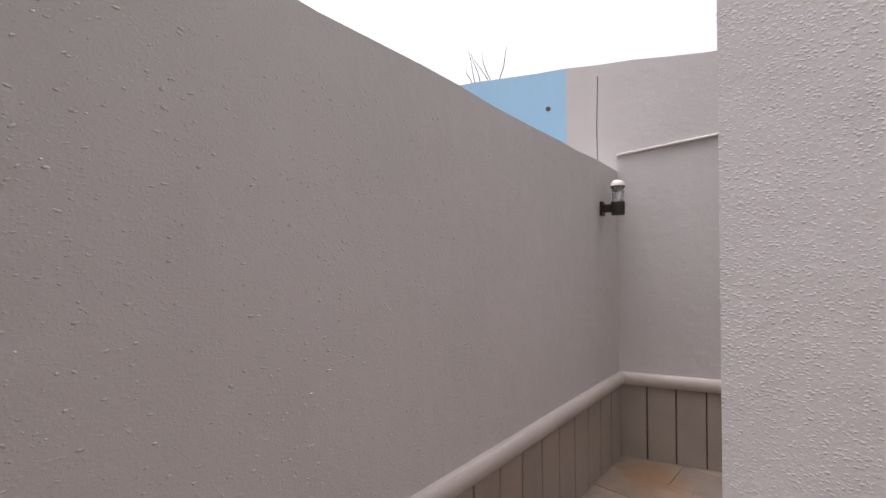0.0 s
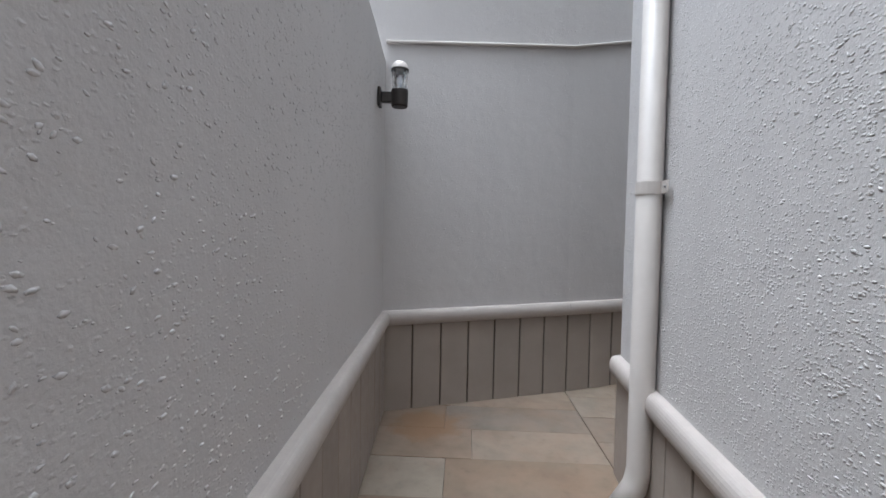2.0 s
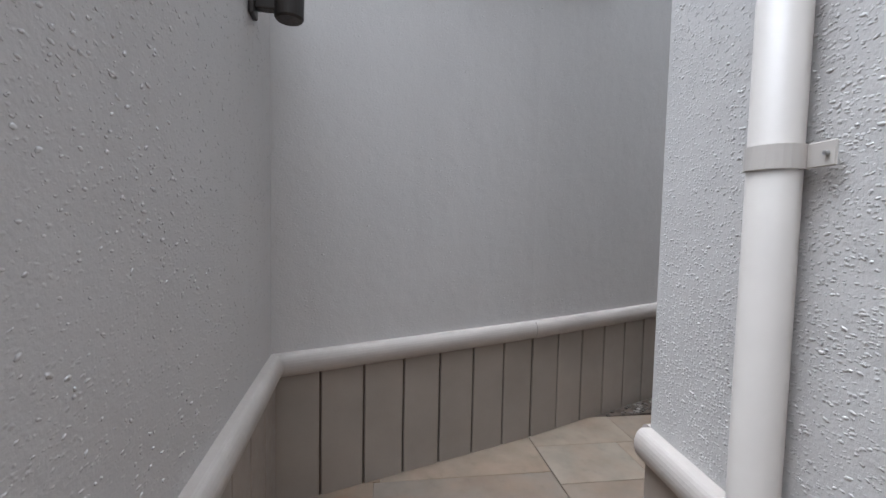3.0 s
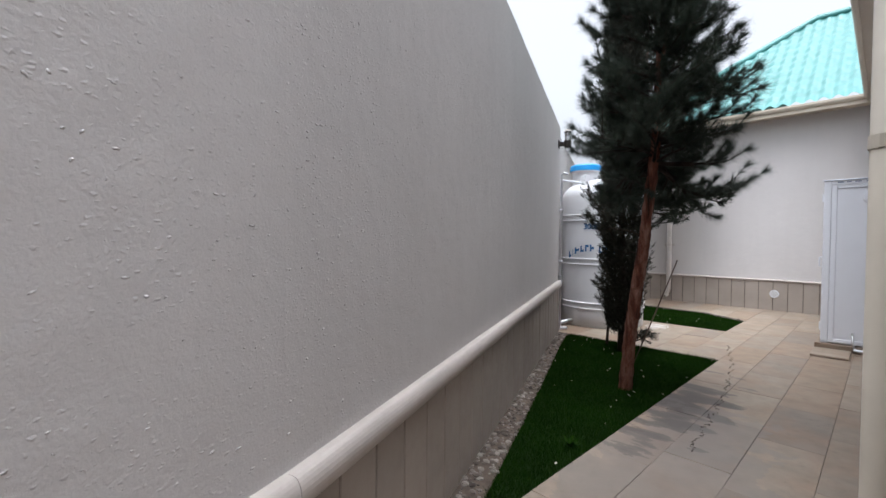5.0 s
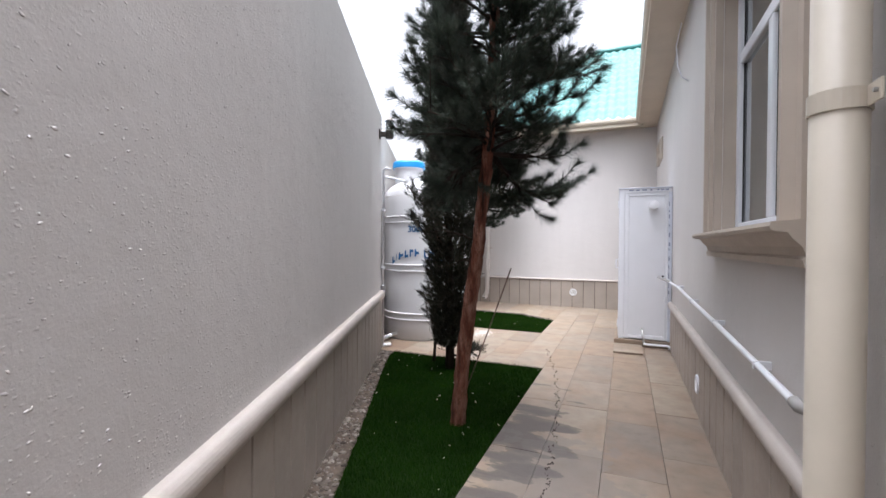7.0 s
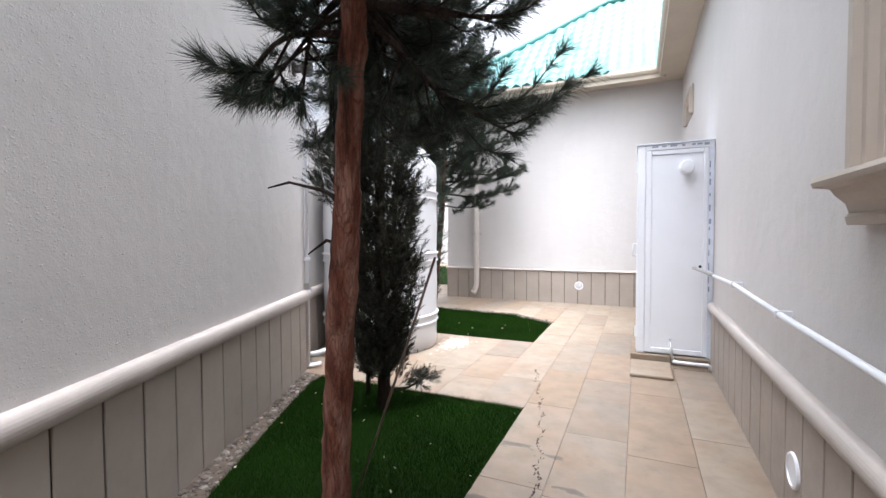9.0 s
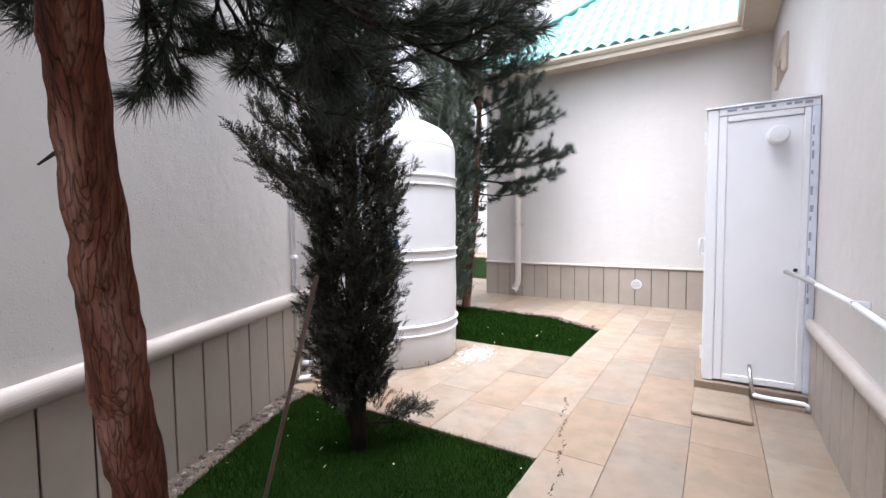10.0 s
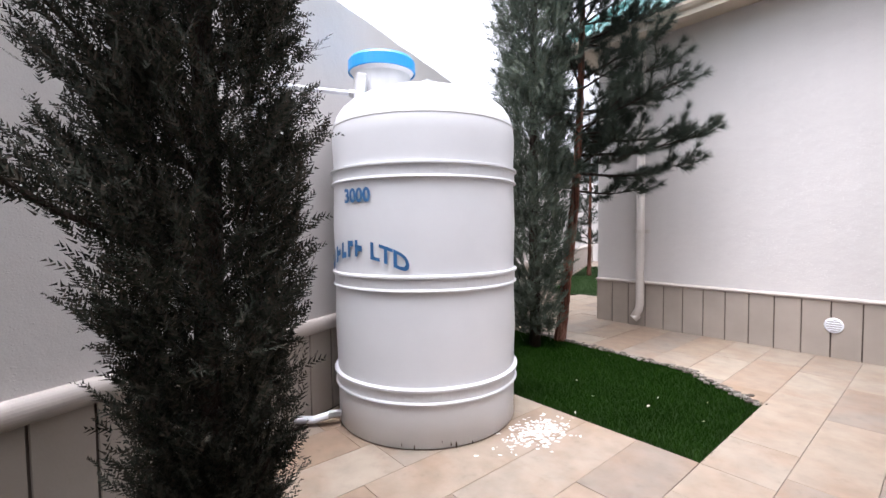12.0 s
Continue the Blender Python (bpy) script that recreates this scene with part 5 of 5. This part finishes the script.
            d = np.array((e - s).normalized()) + np.array((0, 0, 0.3)) + rng.normal(0, 0.35, 3)
            frond(p, d, rng.uniform(0.08, 0.16) * size, 9)
    v = np.concatenate(quads).reshape(-1, 3)
    me = bpy.data.meshes.new("foliage")
    me.from_pydata(v.tolist(), [], np.arange(len(v)).reshape(-1, 3).tolist())
    me.materials.append(mat)
    ob = tagged(new("foliage", me), "dense dull green scale foliage", kind="stuff")
    ob.parent = tree
    return tree


pine([(-1.69, 3.372, -0.02), (-1.618, 3.30, 0.55), (-1.518, 3.218, 1.10), (-1.442, 3.158, 1.6), (-1.38, 3.125, 2.2), (-1.355, 3.135, 3.2), (-1.37, 3.16, 4.3), (-1.37, 3.17, 5.3)],
     0.058, "tall pine with a bare red-brown trunk in the lawn",
     [(1.98, (0.36, 0.86, -0.16), 0.018, -0.16), (1.95, (0.12, 0.55, -0.16), 0.014, 0.02), (1.97, (0.30, 0.66, -0.30), 0.014, -0.05), (1.94, (0.18, 0.42, -0.28), 0.013, 0.0), (1.90, (-0.40, 0.38, -0.18), 0.016, 0.05), (1.86, (-0.24, -0.18, -0.14), 0.015, 0.05),
      (1.98, (-0.30, 0.70, -0.12), 0.014, 0.06), (2.0, (-0.32, 0.12, -0.28), 0.014, 0.05), (2.0, (-0.2, -0.55, 0.1), 0.014, 0.02), (2.05, (0.15, -0.4, 0.2), 0.012, 0.0), (2.1, (-0.45, 0.45, -0.05), 0.014, 0.05), (2.1, (0.45, 0.35, 0.1), 0.014, 0.0),
      (2.0, (-0.25, 0.52, -0.24), 0.013, 0.06), (2.05, (-0.5, 0.60, -0.22), 0.013, 0.06), (2.0, (-0.02, 0.48, -0.26), 0.013, 0.06), (2.02, (-0.27, -0.08, -0.28), 0.013, 0.06), (1.95, (-0.20, -0.14, -0.26), 0.012, 0.05), (2.1, (-0.1, 0.75, -0.1), 0.013, 0.05),
      (2.02, (-0.30, 0.62, -0.34), 0.013, 0.05), (2.0, (-0.38, 0.34, -0.32), 0.013, 0.05), (2.05, (-0.12, 0.70, -0.34), 0.013, 0.05)]
     + [(2.05 + 0.13 * k, (0.42 * math.cos(a), 0.42 * math.sin(a), 0.02 * (k % 4)), 0.012, 0.0) for k, a in enumerate((-1.9, -1.3, -2.3, -0.9, -1.7, -2.6, -1.2, -2.0, -0.6, -1.5, -2.2, -1.0))],
     4, 1.95, 36, 0.50, dead=[(1.36, [(-0.12, 0.02, 0.05), (-0.27, 0.03, 0.085), (-0.37, 0.03, 0.07)]), (1.22, [(-0.10, 0.03, 0.02), (-0.2, 0.05, -0.03)])])
cypress((-2.275, 4.635, -0.02), 0.30, 0.24, 4.6, "slender dark cypress with a bare foot in the lawn", SCALE_LEAF, 7, 36000,
        [((0, 0, 1.22), (0.05, -0.66, 1.64), 0.045, 380), ((0, 0, 1.6), (0.0, -0.40, 1.98), 0.06, 300), ((0, 0, 0.16), (0.24, 0.28, 0.2), 0.035, 200),
         ((0, 0, 1.25), (-0.28, -0.36, 1.62), 0.06, 420), ((0, 0, 1.5), (-0.27, -0.38, 1.88), 0.055, 340)], size=0.85, stems=2)
cypress((-3.83, 8.18, -0.02), 0.40, 0.12, 6.2, "tall grey-green columnar cypress beside the water tank", SCALE_GREY, 17, 16000, size=1.5)
pine([(-3.80, 8.62, -0.02), (-3.74, 8.66, 0.7), (-3.66, 8.70, 1.6), (-3.62, 8.74, 2.6), (-3.60, 8.76, 4.0), (-3.60, 8.76, 5.6)], 0.07, "pine spreading its boughs before the wing wall",
     [(1.95, (0.95, 0.60, 0.06), 0.02, -0.08), (2.15, (1.05, 0.50, 0.1), 0.02, -0.05), (2.3, (0.85, 0.6, 0.0), 0.018, -0.02), (2.6, (0.95, 0.3, 0.2), 0.018, -0.05), (1.75, (0.5, 0.5, 0.0), 0.015, -0.04), (3.0, (0.75, 0.2, 0.3), 0.018, 0.0), (2.45, (0.7, 0.05, 0.2), 0.018, 0.0), (3.4, (0.7, 0.35, 0.2), 0.018, 0.0)],
     11, 1.85, 15, 0.9, needle=0.11, per=64, width=0.0019, twig=0.05)
pine([(-7.3, 15.0, -0.02), (-7.28, 15.0, 1.0), (-7.3, 15.05, 2.4), (-7.3, 15.0, 3.6)], 0.06, "young pine on the lawn past the wing", [], 23, 0.8, 10, 0.6, needle=0.13, per=22, width=0.003)

# ---- dado panels, each its own piece ----
for wall, p0, u, n, w, count, z0, z1 in PIECES:
    rot = Matrix(((u[0], n[0], 0, 0), (u[1], n[1], 0, 0), (0, 0, 1, 0), (0, 0, 0, 1)))
    me = finish(box((0.005, 0.0062, z0 - 0.02), (w - 0.006, 0.018, z1 + 0.002), 0.003), "panel", PANEL)
    rng = random.Random(count)
    for k in range(count):
        ob = new("panel", me)
        ob.parent = wall
        off = rng.uniform(-0.0012, 0.0012)
        ob.matrix_basis = Matrix.Translation((p0[0] + u[0] * w * k + n[0] * off, p0[1] + u[1] * w * k + n[1] * off, 0)) @ rot

# ---- sandstone paving ----
paving = holder("pavement", (0, 0, 0))
tagged(paving, "cream sandstone slabs with rusty clouds and damp patches", "paving", kind="structure")


def clip_poly(poly, a, b):
    """The part of a polygon to the left of the line a-b."""
    side = lambda p: (b[0] - a[0]) * (p[1] - a[1]) - (b[1] - a[1]) * (p[0] - a[0])
    res = []
    for i, p in enumerate(poly):
        q = poly[(i + 1) % len(poly)]
        sp, sq = side(p), side(q)
        if sp >= 0:
            res.append(p)
        if (sp > 0 > sq) or (sp < 0 < sq):
            t = sp / (sp - sq)
            res.append((p[0] + (q[0] - p[0]) * t, p[1] + (q[1] - p[1]) * t))
    return res


prng = random.Random(21)


def slab(x0, x1, y0, y1, cuts=()):
    g = 0.0011
    poly = [(x0 + g, y0 + g), (x1 - g, y0 + g), (x1 - g, y1 - g), (x0 + g, y1 - g)]
    for a, b in cuts:
        poly = clip_poly(poly, a, b)
        if len(poly) < 3:
            return
    cx, cy = sum(p[0] for p in poly) / len(poly), sum(p[1] for p in poly) / len(poly)
    area = 0.5 * abs(sum(p[0] * poly[(i + 1) % len(poly)][1] - poly[(i + 1) % len(poly)][0] * p[1] for i, p in enumerate(poly)))
    if area < 0.004:
        return
    e = 0.0014
    bm = bmesh.new()
    lo = [bm.verts.new((x - cx, y - cy, -0.033)) for x, y in poly]
    mid = [bm.verts.new((x - cx, y - cy, -e)) for x, y in poly]
    hi = [bm.verts.new(((x - cx) * (1 - e / 0.15), (y - cy) * (1 - e / 0.3), 0.0)) for x, y in poly]
    k = len(poly)
    bm.faces.new(hi)
    for i in range(k):
        j = (i + 1) % k
        bm.faces.new((lo[i], lo[j], mid[j], mid[i]))
        bm.faces.new((mid[i], mid[j], hi[j], hi[i]))
    ob = new("slab", finish(bm, "slab", STONE))
    ob.parent = paving
    ob.matrix_basis = Matrix.Translation((cx, cy, prng.uniform(-0.0022, 0.0005)))


def columns(xs, y0, y1, cuts=()):
    """Rows of slabs that run away along y, each row with breaks of its own."""
    for a, b in zip(xs, xs[1:]):
        y = y0
        first = True
        while y < y1 - 0.01:
            step = prng.uniform(0.68, 1.1)
            if first:
                step *= prng.uniform(0.35, 1.0)
                first = False
            nxt = min(y1, y + step)
            if y1 - nxt < 0.18:
                nxt = y1
            slab(min(a, b), max(a, b), y, nxt, cuts)
            y = nxt


XS = [-0.004, -0.32, -0.67, -1.03, -1.36]
columns(XS, 0.0, 10.0)
columns([-1.36 - 0.35 * k for k in range(7)], 5.05, 6.93, [((WE[0] + 0.1, WE[1]), (WB[0] + 0.1, WB[1]))])
columns([-1.36, -1.71], 6.93, 10.0)
columns([-1.71, -2.06, -2.4], 8.05, 10.0, [((-2.40, 8.53), (-1.71, 8.10))])
columns([-2.4 - 0.35 * k for k in range(6)], 8.5, 10.0, [((-4.2, 8.65), (-2.40, 8.53))])
columns([-4.15 - 0.35 * k for k in range(5)], 8.6, 11.8, [((WE[0] + 0.1, WE[1]), (WB[0] + 0.1, WB[1]))])
columns([-3.46, -3.81], 5.05, 6.93, [((WE[0] + 0.1, WE[1]), (WB[0] + 0.1, WB[1]))])
# passage slabs run across
columns([6.0 - 0.357 * k for k in range(21)], -1.36, -0.004)
for k in range(8):
    y0 = 0.0 + k * 0.7
    for j in range(7):
        slab(1.76 + j * 0.6, 1.76 + (j + 1) * 0.6, y0, y0 + 0.7)
# cut slabs at the foot of the garden wall
slab(-1.61, -1.36, 0.0, 0.5)
